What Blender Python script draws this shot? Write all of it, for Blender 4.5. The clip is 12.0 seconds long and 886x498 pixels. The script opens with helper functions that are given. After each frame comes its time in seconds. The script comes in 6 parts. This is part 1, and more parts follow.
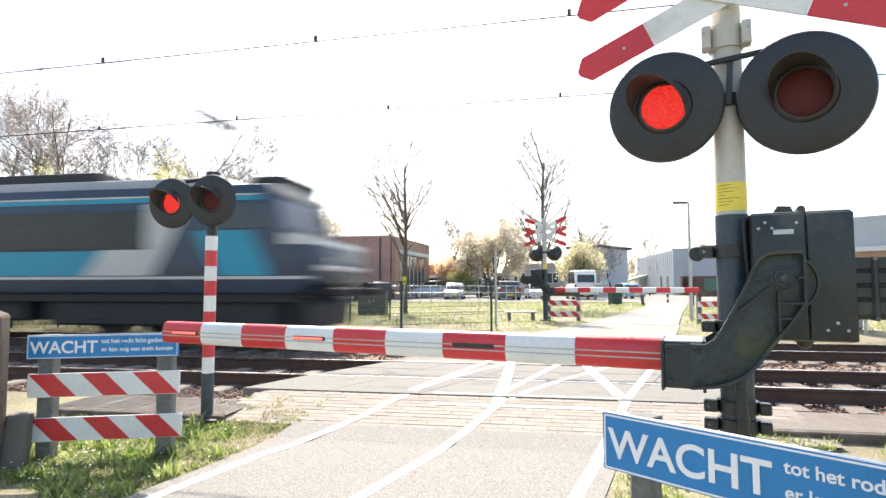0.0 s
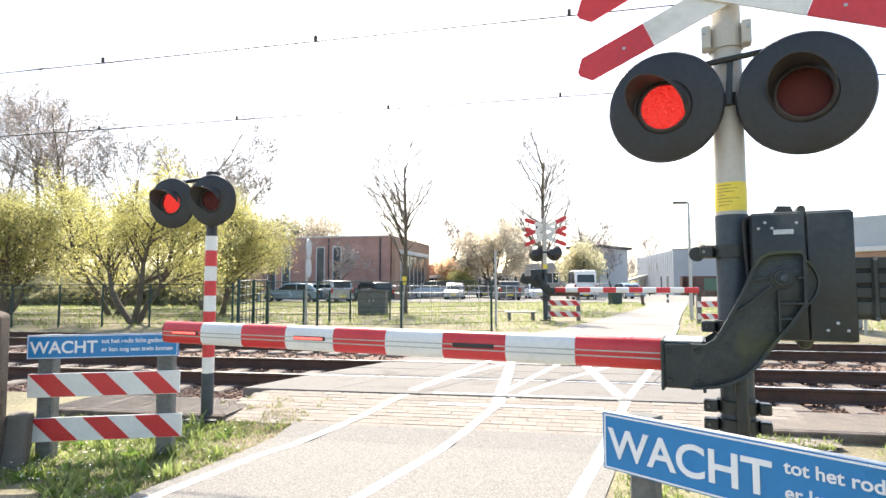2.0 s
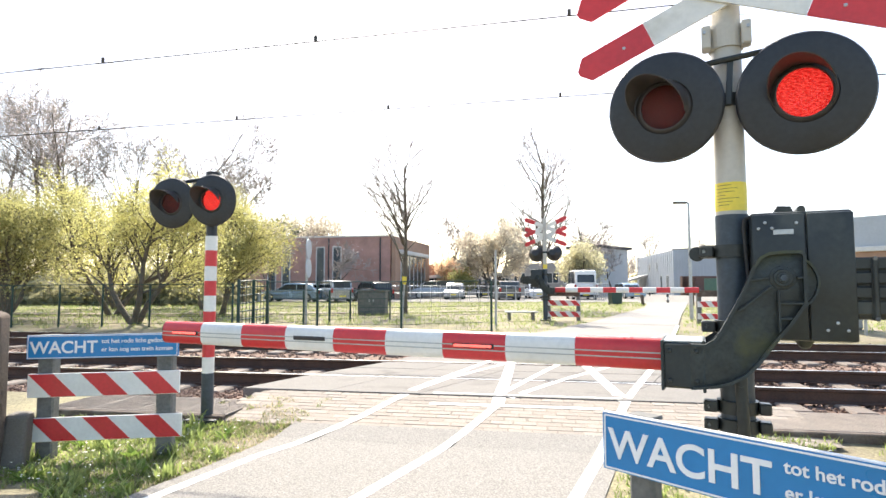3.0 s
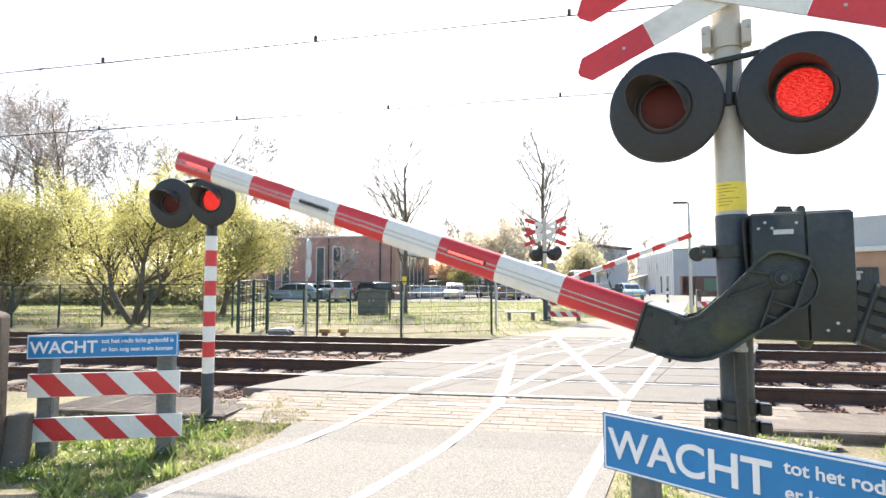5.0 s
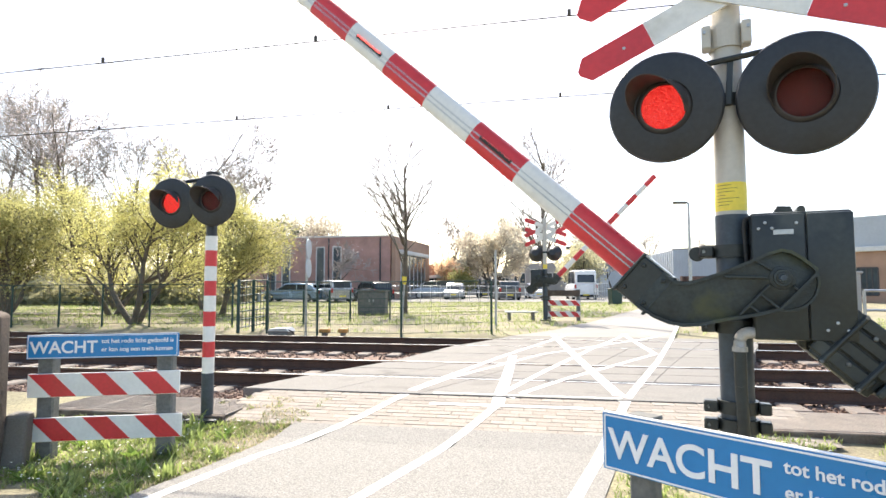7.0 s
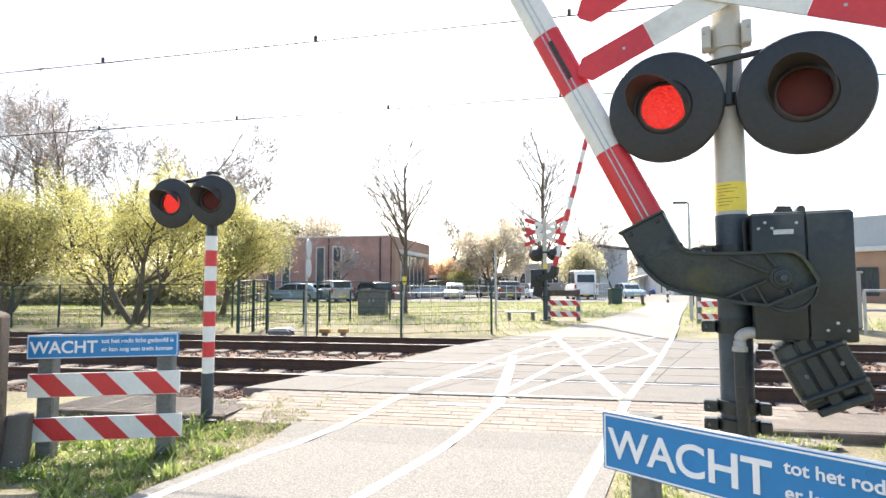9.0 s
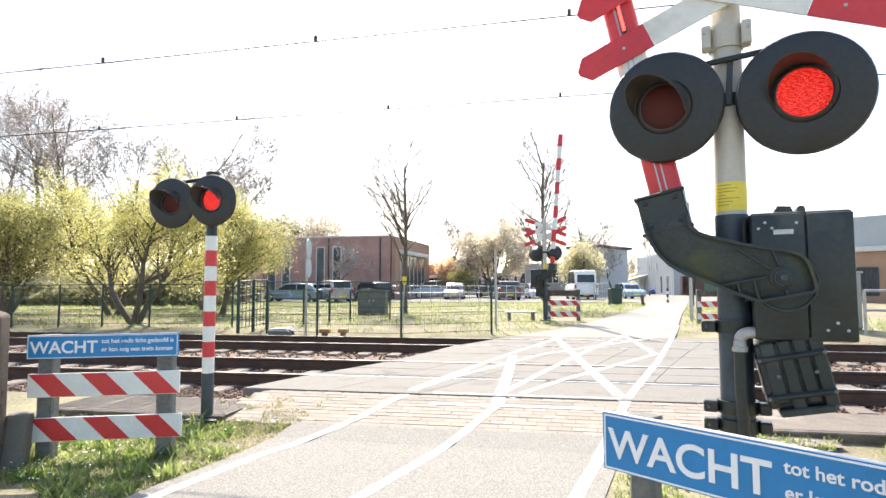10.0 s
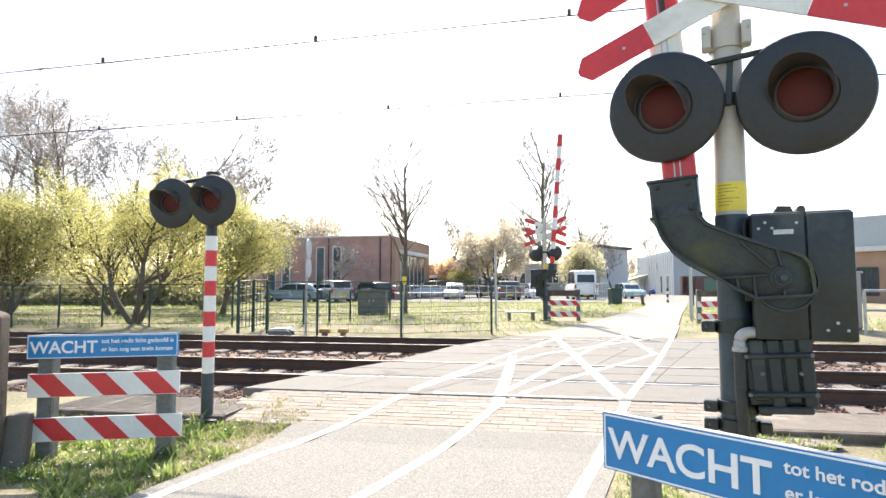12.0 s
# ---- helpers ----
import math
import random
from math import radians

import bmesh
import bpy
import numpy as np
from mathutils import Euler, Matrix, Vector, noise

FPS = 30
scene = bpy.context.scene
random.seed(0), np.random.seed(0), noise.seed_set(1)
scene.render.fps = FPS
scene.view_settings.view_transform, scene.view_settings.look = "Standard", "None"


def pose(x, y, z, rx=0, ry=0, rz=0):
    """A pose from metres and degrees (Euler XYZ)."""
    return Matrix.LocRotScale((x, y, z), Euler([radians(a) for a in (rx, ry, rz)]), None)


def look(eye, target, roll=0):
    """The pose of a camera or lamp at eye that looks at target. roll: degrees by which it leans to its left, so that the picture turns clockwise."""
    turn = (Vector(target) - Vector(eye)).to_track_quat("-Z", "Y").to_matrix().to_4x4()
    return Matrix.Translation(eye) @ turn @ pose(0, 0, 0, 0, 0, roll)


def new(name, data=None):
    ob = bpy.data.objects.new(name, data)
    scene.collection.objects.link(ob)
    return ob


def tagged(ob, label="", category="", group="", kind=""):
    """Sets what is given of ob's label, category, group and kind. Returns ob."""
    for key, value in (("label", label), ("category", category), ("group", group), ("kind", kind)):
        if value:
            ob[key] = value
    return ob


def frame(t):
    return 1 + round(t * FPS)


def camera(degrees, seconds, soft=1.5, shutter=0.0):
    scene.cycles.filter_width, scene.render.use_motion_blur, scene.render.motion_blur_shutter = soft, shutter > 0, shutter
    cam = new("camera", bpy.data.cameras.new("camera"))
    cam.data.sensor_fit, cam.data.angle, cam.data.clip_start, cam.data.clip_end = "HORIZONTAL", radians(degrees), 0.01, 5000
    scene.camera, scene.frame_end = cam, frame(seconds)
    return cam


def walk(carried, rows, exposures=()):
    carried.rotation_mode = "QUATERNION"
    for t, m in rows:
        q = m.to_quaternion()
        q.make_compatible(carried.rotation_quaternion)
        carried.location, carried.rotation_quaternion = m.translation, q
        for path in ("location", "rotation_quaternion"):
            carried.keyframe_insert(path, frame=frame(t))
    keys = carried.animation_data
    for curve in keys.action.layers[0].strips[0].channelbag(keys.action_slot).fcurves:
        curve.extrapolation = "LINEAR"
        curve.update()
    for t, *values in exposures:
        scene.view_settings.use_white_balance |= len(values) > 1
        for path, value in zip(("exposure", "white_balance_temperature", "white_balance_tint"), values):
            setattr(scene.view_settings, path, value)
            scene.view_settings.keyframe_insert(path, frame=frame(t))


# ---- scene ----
cam = camera(75.75, 12.0, soft=1.5, shutter=0.75)
EYE = pose(0, 0, 1.12, 93.89, 0, 0)
walk(cam, [(0, EYE), (12, EYE)], [(0, 1.32, 6850, 10), (12, 1.32, 6850, 10)])

# ---- light ----
scene.view_settings.exposure = 1.3
SUN_AZ = radians(-8)      # from straight ahead, towards the east side of the road
SUN_EL = radians(46)
world = bpy.data.worlds.new("sky")
scene.world = world
world.use_nodes = True
sky = world.node_tree.nodes.new("ShaderNodeTexSky")
sky.sky_type, sky.sun_disc = "NISHITA", False
sky.sun_elevation, sky.sun_rotation = SUN_EL, SUN_AZ
sky.air_density, sky.dust_density, sky.ozone_density = 1.0, 1.9, 1.0
bg = world.node_tree.nodes["Background"]
bg.inputs["Strength"].default_value = 0.15
world.node_tree.links.new(sky.outputs["Color"], bg.inputs["Color"])
sun_data = bpy.data.lights.new("sun", "SUN")
sun_data.energy, sun_data.angle, sun_data.color = 4.2, radians(0.5), (1.0, 0.95, 0.86)
sun = new("sun", sun_data)
sun_to = Vector((math.sin(SUN_AZ) * math.cos(SUN_EL), math.cos(SUN_AZ) * math.cos(SUN_EL), math.sin(SUN_EL)))
sun.matrix_basis = look(sun_to * 50, (0, 0, 0))


# ---- materials ----
def material(name, colour, rough=0.6, metal=0.0, vary=0.15, scale=6.0, fine=60.0, bump=0.1, spread=0.0, stain=None, stain_at=0.62, grit=0.0, **more):
    """Base colour broken up at two scales, with relief; spread varies it from piece to piece."""
    m = bpy.data.materials.new(name)
    m.use_nodes = True
    t = m.node_tree
    b = t.nodes["Principled BSDF"]
    b.inputs["Roughness"].default_value, b.inputs["Metallic"].default_value = rough, metal
    co = t.nodes.new("ShaderNodeTexCoord")

    def grain(s, detail):
        k = t.nodes.new("ShaderNodeTexNoise")
        k.inputs["Scale"].default_value, k.inputs["Detail"].default_value = s, detail
        t.links.new(co.outputs["Object"], k.inputs["Vector"])
        return k.outputs["Fac"]

    def ramp(fac, lo, hi, a, c):
        k = t.nodes.new("ShaderNodeMapRange")
        k.inputs["From Min"].default_value, k.inputs["From Max"].default_value = lo, hi
        k.inputs["To Min"].default_value, k.inputs["To Max"].default_value = a, c
        t.links.new(fac, k.inputs["Value"])
        return k.outputs["Result"]

    def times(x, y):
        k = t.nodes.new("ShaderNodeMath")
        k.operation = "MULTIPLY"
        t.links.new(x, k.inputs[0])
        t.links.new(y, k.inputs[1])
        return k.outputs[0]

    big, small = grain(scale, 4.0), grain(fine, 6.0)
    f = times(ramp(big, 0.3, 0.7, 1 - vary, 1 + vary), ramp(small, 0.3, 0.7, 1 - (grit or vary * 0.7), 1 + (grit or vary * 0.7)))
    if spread:
        info = t.nodes.new("ShaderNodeObjectInfo")
        geo = t.nodes.new("ShaderNodeNewGeometry")
        add = t.nodes.new("ShaderNodeMath")
        add.operation = "ADD"
        t.links.new(info.outputs["Random"], add.inputs[0])
        t.links.new(geo.outputs["Random Per Island"], add.inputs[1])
        f = times(f, ramp(add.outputs[0], 0.0, 2.0, 1 - spread, 1 + spread))
    mix = t.nodes.new("ShaderNodeMix")
    mix.data_type, mix.blend_type = "RGBA", "MULTIPLY"
    mix.inputs["Factor"].default_value = 1.0
    mix.inputs["A"].default_value = (*colour, 1)
    t.links.new(f, mix.inputs["B"])
    out = mix.outputs["Result"]
    if stain:
        m2 = t.nodes.new("ShaderNodeMix")
        m2.data_type = "RGBA"
        m2.inputs["B"].default_value = (*stain, 1)
        t.links.new(out, m2.inputs["A"])
        t.links.new(ramp(grain(scale * 0.6, 8.0), stain_at - 0.06, stain_at + 0.06, 0, 0.85), m2.inputs["Factor"])
        out = m2.outputs["Result"]
    t.links.new(out, b.inputs["Base Color"])
    t.links.new(ramp(big, 0.3, 0.7, max(rough - 0.1, 0.02), min(rough + 0.1, 1)), b.inputs["Roughness"])
    if bump:
        bp = t.nodes.new("ShaderNodeBump")
        bp.inputs["Strength"].default_value, bp.inputs["Distance"].default_value = bump, 0.01
        t.links.new(small, bp.inputs["Height"])
        t.links.new(bp.outputs["Normal"], b.inputs["Normal"])
    for key, value in more.items():
        b.inputs[key.replace("_", " ")].default_value = value
    return m


def glow(name, colour, strength):
    m = material(name, colour, 0.3, vary=0.12, scale=40, fine=160, bump=0.5)
    b = m.node_tree.nodes["Principled BSDF"]
    b.inputs["Emission Color"].default_value, b.inputs["Emission Strength"].default_value = (*colour, 1), strength
    return m


def leafy(name, colour, light=0.35, spread=0.35):
    """Thin foliage that lets some sun through."""
    m = material(name, colour, 0.55, vary=0.2, scale=1.5, fine=30, bump=0, spread=spread)
    t = m.node_tree
    b = t.nodes["Principled BSDF"]
    tr = t.nodes.new("ShaderNodeBsdfTranslucent")
    mx = t.nodes.new("ShaderNodeMixShader")
    mx.inputs[0].default_value = light
    t.links.new(b.inputs["Base Color"].links[0].from_socket, tr.inputs["Color"])
    t.links.new(b.outputs[0], mx.inputs[1])
    t.links.new(tr.outputs[0], mx.inputs[2])
    t.links.new(mx.outputs[0], t.nodes["Material Output"].inputs["Surface"])
    return m


WHITE = material("white_paint", (0.72, 0.71, 0.67), 0.4, vary=0.06, scale=5, fine=40, bump=0.03, stain=(0.5, 0.48, 0.42), stain_at=0.7)
RED = material("red_paint", (0.58, 0.035, 0.04), 0.35, vary=0.1, scale=4, fine=40, bump=0.03)
CREAM = material("cream_paint", (0.5, 0.465, 0.4), 0.5, vary=0.08, scale=4, fine=40, bump=0.05, stain=(0.35, 0.27, 0.16), stain_at=0.72)
BLACK = material("black_enamel", (0.018, 0.02, 0.024), 0.45, vary=0.25, scale=5, fine=50, bump=0.05)
MACHINE = material("anthracite_paint", (0.02, 0.024, 0.022), 0.42, vary=0.25, scale=6, fine=50, bump=0.08, stain=(0.06, 0.065, 0.055), stain_at=0.66)
CASTING = material("cast_metal", (0.035, 0.042, 0.04), 0.5, 0.25, vary=0.3, scale=7, fine=60, bump=0.25, stain=(0.075, 0.08, 0.035), stain_at=0.64)
BLUEPOLE = material("dark_blue_grey_coat", (0.035, 0.05, 0.065), 0.45, vary=0.25, scale=8, fine=50, bump=0.1, stain=(0.1, 0.11, 0.11), stain_at=0.68)
ZINC = material("galvanised_steel", (0.42, 0.43, 0.43), 0.4, 0.7, vary=0.15, scale=9, fine=80, bump=0.05)
PIPEGREY = material("dull_zinc_pipe", (0.4, 0.38, 0.35), 0.55, 0.3, vary=0.15, scale=12, fine=80, bump=0.08)
GREYPOST = material("grey_recycled_plastic", (0.13, 0.13, 0.12), 0.75, vary=0.25, scale=8, fine=50, bump=0.3, stain=(0.2, 0.19, 0.17))
CONCRETE = material("concrete", (0.15, 0.132, 0.112), 0.85, vary=0.18, scale=4, fine=70, bump=0.3, stain=(0.13, 0.115, 0.1))
DECK = material("crossing_concrete", (0.19, 0.178, 0.162), 0.88, vary=0.1, scale=3, fine=50, bump=0.3, grit=0.22, spread=0.04, stain=(0.115, 0.106, 0.097), stain_at=0.65, Specular_IOR_Level=0.25)
ASPHALT = material("light_asphalt", (0.235, 0.223, 0.203), 0.92, vary=0.07, scale=1.2, fine=85, bump=0.6, grit=0.36, stain=(0.2, 0.185, 0.16), stain_at=0.68, Specular_IOR_Level=0.25)
# far asphalt: grazing sun glare put into a lighter base colour
GLAREROAD = material("glare_road_surface", (0.265, 0.25, 0.228), 0.9, vary=0.14, scale=1.0, fine=60, bump=0.4, Specular_IOR_Level=0.3)
PAVER = material("clay_paver", (0.3, 0.262, 0.222), 0.92, vary=0.14, scale=8, fine=70, bump=0.3, spread=0.2, stain=(0.25, 0.21, 0.175), Specular_IOR_Level=0.25)
JOINT = material("sandy_joint", (0.24, 0.205, 0.165), 0.95, vary=0.3, scale=6, fine=60, bump=0.4)
LINEPAINT = material("road_paint", (0.68, 0.67, 0.64), 0.7, vary=0.1, scale=5, fine=60, bump=0.2, stain=(0.38, 0.36, 0.33), stain_at=0.6)
RUST = material("rusty_rail", (0.085, 0.048, 0.034), 0.8, 0.2, vary=0.3, scale=5, fine=60, bump=0.25)
SHINE = material("rail_head", (0.62, 0.6, 0.58), 0.28, 0.9, vary=0.1, scale=3, fine=60, bump=0.05)
STONE = material("ballast_stone", (0.18, 0.124, 0.097), 0.95, vary=0.25, scale=9, fine=60, bump=0.3, spread=0.55, Specular_IOR_Level=0.2)
SLEEPER = material("sleeper_concrete", (0.17, 0.14, 0.118), 0.85, vary=0.2, scale=5, fine=60, bump=0.3)
SOIL = material("grassy_soil", (0.215, 0.19, 0.11), 0.95, vary=0.4, scale=1.3, fine=40, bump=0.8, grit=0.4, stain=(0.24, 0.195, 0.14), stain_at=0.58)
GRASS = leafy("grass_blade", (0.32, 0.385, 0.125), 0.58, 0.5)
CHEQUER = material("chequer_plate", (0.21, 0.18, 0.155), 0.8, 0.0, vary=0.2, scale=5, fine=60, bump=0.2)
BLUE = material("blue_sign", (0.01, 0.195, 0.46), 0.35, vary=0.05, scale=5, fine=40, bump=0.02)
LETTER = material("sign_letter", (0.8, 0.8, 0.8), 0.45, vary=0.04, bump=0)
YELLOW = material("yellow_sticker", (0.8, 0.62, 0.07), 0.5, vary=0.06, bump=0.02)
INK = material("dark_print", (0.06, 0.05, 0.04), 0.6, vary=0.1, bump=0)
RUBBER = material("rubber", (0.02, 0.02, 0.02), 0.75, vary=0.2, bump=0.2)
HOOD = material("lamp_hood", (0.035, 0.03, 0.028), 0.55, vary=0.2, scale=9, fine=50, bump=0.08)
LIT = glow("lit_lamp", (1.0, 0.05, 0.045), 1.15)
BARLIT = glow("lit_strip", (1.0, 0.1, 0.08), 1.0)
_n, _l = LIT.node_tree.nodes, LIT.node_tree.links
_c, _p, _k, _r = _n.new("ShaderNodeTexCoord"), _n.new("ShaderNodeMapping"), _n.new("ShaderNodeTexNoise"), _n.new("ShaderNodeValToRGB")
_p.inputs["Rotation"].default_value, _p.inputs["Scale"].default_value = (0, radians(32), 0), (30, 30, 150)
_k.inputs["Scale"].default_value, _k.inputs["Detail"].default_value = 2.0, 3.0
_r.color_ramp.elements[0].position, _r.color_ramp.elements[1].position = 0.45, 0.58
_r.color_ramp.elements[0].color, _r.color_ramp.elements[1].color = (0.4, 0.01, 0.014, 1), (1.0, 0.55, 0.48, 1)
_l.new(_c.outputs["Object"], _p.inputs["Vector"])
_l.new(_p.outputs["Vector"], _k.inputs["Vector"])
_l.new(_k.outputs["Fac"], _r.inputs["Fac"])
_l.new(_r.outputs["Color"], _n["Principled BSDF"].inputs["Emission Color"])
# dark red of the added shutter leaves, coloured to look like an unlit lamp
SHUT = material("unlit_look_shutter", (0.035, 0.006, 0.007), 0.4, vary=0.2, scale=30, fine=90, bump=0.2)
LENS = bpy.data.materials.new("red_lens")
LENS.use_nodes = True
_n, _l = LENS.node_tree.nodes, LENS.node_tree.links
_g = _n["Principled BSDF"]
_g.inputs["Base Color"].default_value, _g.inputs["Roughness"].default_value = (0.15, 0.06, 0.055, 1), 0.1
_v = _n.new("ShaderNodeTexVoronoi")
_v.inputs["Scale"].default_value = 38
_b = _n.new("ShaderNodeBump")
_b.inputs["Strength"].default_value, _b.inputs["Distance"].default_value = 0.6, 0.01
_l.new(_v.outputs["Distance"], _b.inputs["Height"])
_l.new(_b.outputs["Normal"], _g.inputs["Normal"])
_t = _n.new("ShaderNodeBsdfTransparent")
_t.inputs["Color"].default_value = (1, 0.35, 0.33, 1)
_m = _n.new("ShaderNodeMixShader")
_m.inputs[0].default_value = 0.62
_l.new(_g.outputs[0], _m.inputs[1])
_l.new(_t.outputs[0], _m.inputs[2])
_l.new(_m.outputs[0], _n["Material Output"].inputs["Surface"])
GLASS = material("dark_glass", (0.03, 0.035, 0.04), 0.06, vary=0.1, scale=2, fine=10, bump=0)


# ---- mesh helpers ----
def mesh_of(bm, name, mat, smooth=False):
    bmesh.ops.recalc_face_normals(bm, faces=bm.faces)
    me = bpy.data.meshes.new(name)
    bm.to_mesh(me)
    bm.free()
    for m in (mat if isinstance(mat, (list, tuple)) else [mat]):
        me.materials.append(m)
    if smooth:
        for p in me.polygons:
            p.use_smooth = True
        me.set_sharp_from_angle(angle=radians(35))
    return me


def part(name, bm, mat, parent=None, label="", smooth=False):
    """One mesh object, under a thing or a part."""
    me = bm if isinstance(bm, bpy.types.Mesh) else mesh_of(bm, name, mat, smooth)
    ob = new(name, me)
    ob.parent = parent
    return tagged(ob, label) if label else ob


def thing(name, m, label, category, group="", kind=""):
    ob = new(name)
    ob.empty_display_size = 0.1
    ob.matrix_basis = m
    return tagged(ob, label, category, group, kind)


def block(size, at=(0, 0, 0), bevel=0.0, bm=None, turn=None, seg=1):
    """A box centred at at, with its edges rounded off."""
    bm = bm or bmesh.new()
    m = Matrix.Translation(at) @ (turn or Matrix()) @ Matrix.Diagonal((*size, 1))
    made = bmesh.ops.create_cube(bm, size=1, matrix=m)["verts"]
    if bevel:
        edges = list({e for v in made for e in v.link_edges})
        bmesh.ops.bevel(bm, geom=edges, offset=bevel, segments=seg, affect="EDGES", profile=0.5)
    return bm


def rod(p, q, r0, r1=None, n=12, bm=None, caps=True):
    """A round bar from p to q that may taper."""
    bm = bm or bmesh.new()
    p, q = Vector(p), Vector(q)
    d = q - p
    m = Matrix.Translation((p + q) / 2) @ d.to_track_quat("Z", "Y").to_matrix().to_4x4()
    bmesh.ops.create_cone(bm, cap_ends=caps, segments=n, radius1=r0, radius2=r0 if r1 is None else r1, depth=d.length, matrix=m)
    return bm


def pipe(points, r, n=8, bm=None):
    for a, b in zip(points, points[1:]):
        bm = rod(a, b, r, n=n, bm=bm)
    return bm


def sweep(points, r, n=14):
    """A smooth tube through points."""
    bm = bmesh.new()
    pts = [Vector(p) for p in points]
    rings = []
    for i, p in enumerate(pts):
        q = (pts[min(i + 1, len(pts) - 1)] - pts[max(i - 1, 0)]).to_track_quat("Z", "Y").to_matrix()
        rings.append([bm.verts.new(p + q @ Vector((r * math.cos(2 * math.pi * j / n), r * math.sin(2 * math.pi * j / n), 0))) for j in range(n)])
    for a, b in zip(rings, rings[1:]):
        for j in range(n):
            bm.faces.new((a[j], a[(j + 1) % n], b[(j + 1) % n], b[j]))
    bm.faces.new(rings[0][::-1])
    bm.faces.new(rings[-1])
    return bm


def slab(outline, depth, m=None, bm=None, bevel=0.0):
    """An outline in x and y, given thickness along z (centred)."""
    bm = bm or bmesh.new()
    m = m or Matrix()
    lo = [bm.verts.new(m @ Vector((x, y, -depth / 2))) for x, y in outline]
    hi = [bm.verts.new(m @ Vector((x, y, depth / 2))) for x, y in outline]
    fs = [bm.faces.new(lo[::-1]), bm.faces.new(hi)]
    k = len(outline)
    for i in range(k):
        fs.append(bm.faces.new((lo[i], lo[(i + 1) % k], hi[(i + 1) % k], hi[i])))
    if bevel:
        rim = [e for f in fs[:2] for e in f.edges]
        bmesh.ops.bevel(bm, geom=rim, offset=bevel, segments=2, affect="EDGES", profile=0.5)
    return bm


def lathe(profile, n=40, m=None, bm=None, squeeze=1.0):
    """A profile of (radius, z) turned round z."""
    bm = bm or bmesh.new()
    m = m or Matrix()
    rings = []
    for r, z in profile:
        if r < 1e-6:
            rings.append([bm.verts.new(m @ Vector((0, 0, z)))])
        else:
            rings.append([bm.verts.new(m @ Vector((r * math.cos(2 * math.pi * i / n), squeeze * r * math.sin(2 * math.pi * i / n), z))) for i in range(n)])
    for a, b in zip(rings, rings[1:]):
        for i in range(n):
            j = (i + 1) % n
            if len(a) == 1 and len(b) > 1:
                bm.faces.new((a[0], b[i], b[j]))
            elif len(b) == 1 and len(a) > 1:
                bm.faces.new((a[i], b[0], a[j]))
            elif len(a) > 1:
                bm.faces.new((a[i], b[i], b[j], a[j]))
    return bm


def words(name, text, size, m, mat, parent, bold=0.0):
    """Lettering in the built-in font, as a mesh: reads along x, stands up along y."""
    cu = bpy.data.curves.new(name, "FONT")
    cu.body, cu.size, cu.extrude, cu.offset = text, size, 0.0015, bold
    tmp = bpy.data.objects.new(name, cu)
    scene.collection.objects.link(tmp)
    bpy.context.view_layer.update()
    me = bpy.data.meshes.new_from_object(tmp.evaluated_get(bpy.context.evaluated_depsgraph_get()))
    bpy.data.objects.remove(tmp)
    me.materials.clear()
    me.materials.append(mat)
    ob = new(name, me)
    ob.parent = parent
    ob.matrix_basis = m
    return ob


# ---- the plan: the rails run along RAIL, distances from the camera across them along ACROSS ----
TURN = -9.94
RAIL = pose(0, 0, 0, 0, 0, TURN)
GAUGE_A, GAUGE_B = 7.07, 11.12      # near rail of each track
LEVELS = [(4.6, -0.155), (6.05, -0.01), (13.4, -0.01), (15.5, 0.10)]


def level(c):
    return float(np.interp(c, [a for a, _ in LEVELS], [b for _, b in LEVELS]))


def land(x, y):
    """Height of the ground at a place of the world."""
    return level((RAIL.inverted() @ Vector((x, y, 0))).y)


# ---- ground ----
def ground():
    bm = bmesh.new()
    xs = [-2500, -600, -150, -60, -30] + [x * 0.5 for x in range(-40, 41)] + [30, 60, 150, 600, 2500]
    ys = [-1500, -100, -20, 0] + [y * 0.4 for y in range(3, 12)] + [4.8, 5.2, 5.6, 5.7, 5.76, 6.5, 13.1, 13.5, 14, 14.5, 15, 15.5] + [16 + 0.8 * k for k in range(30)] + [50, 70, 100, 200, 500, 3000]
    grid = []
    for c in ys:
        row = []
        for s in xs:
            z = level(c) - 0.02
            if 5.73 < c < 13.3:
                z = -0.30
            elif abs(s) < 25 and 0 < c < 45:
                z += 0.018 * noise.noise((s * 0.9, c * 0.9, 0)) - 0.008
                if c < 4.7:
                    z = level(c) - 0.004 + 0.006 * noise.noise((s * 0.9, c * 0.9, 0))
            row.append(bm.verts.new((s, c, z)))
        grid.append(row)
    for a, b in zip(grid, grid[1:]):
        for i in range(len(xs) - 1):
            bm.faces.new((a[i], a[i + 1], b[i + 1], b[i]))
    ob = part("ground", bm, SOIL, smooth=True)
    ob.matrix_basis = RAIL
    tagged(ob, "patchy spring grass and bare soil", "ground", kind="structure")


ground()


def edge_at(points, c):
    return float(np.interp(c, [p[1] for p in points], [p[0] for p in points]))


ROAD_L = [(-2.9, 0.6), (-2.52, 3.19), (-2.38, 3.8), (-2.3, 4.3), (-2.26, 4.7), (-2.24, 5.95)]
ROAD_R = [(-0.45, 0.6), (0.34, 3.6), (0.62, 4.8), (0.95, 5.95)]
FAR_L = [(-1.22, 12.57), (-0.75, 13.5), (0.32, 14.64), (1.26, 17.08), (5.07, 30.54), (6.53, 38.08), (6.5, 48)]
FAR_R = [(2.76, 12.86), (2.85, 13.5), (3.56, 16.24), (4.87, 21.72), (8.41, 35.98), (11.5, 48)]


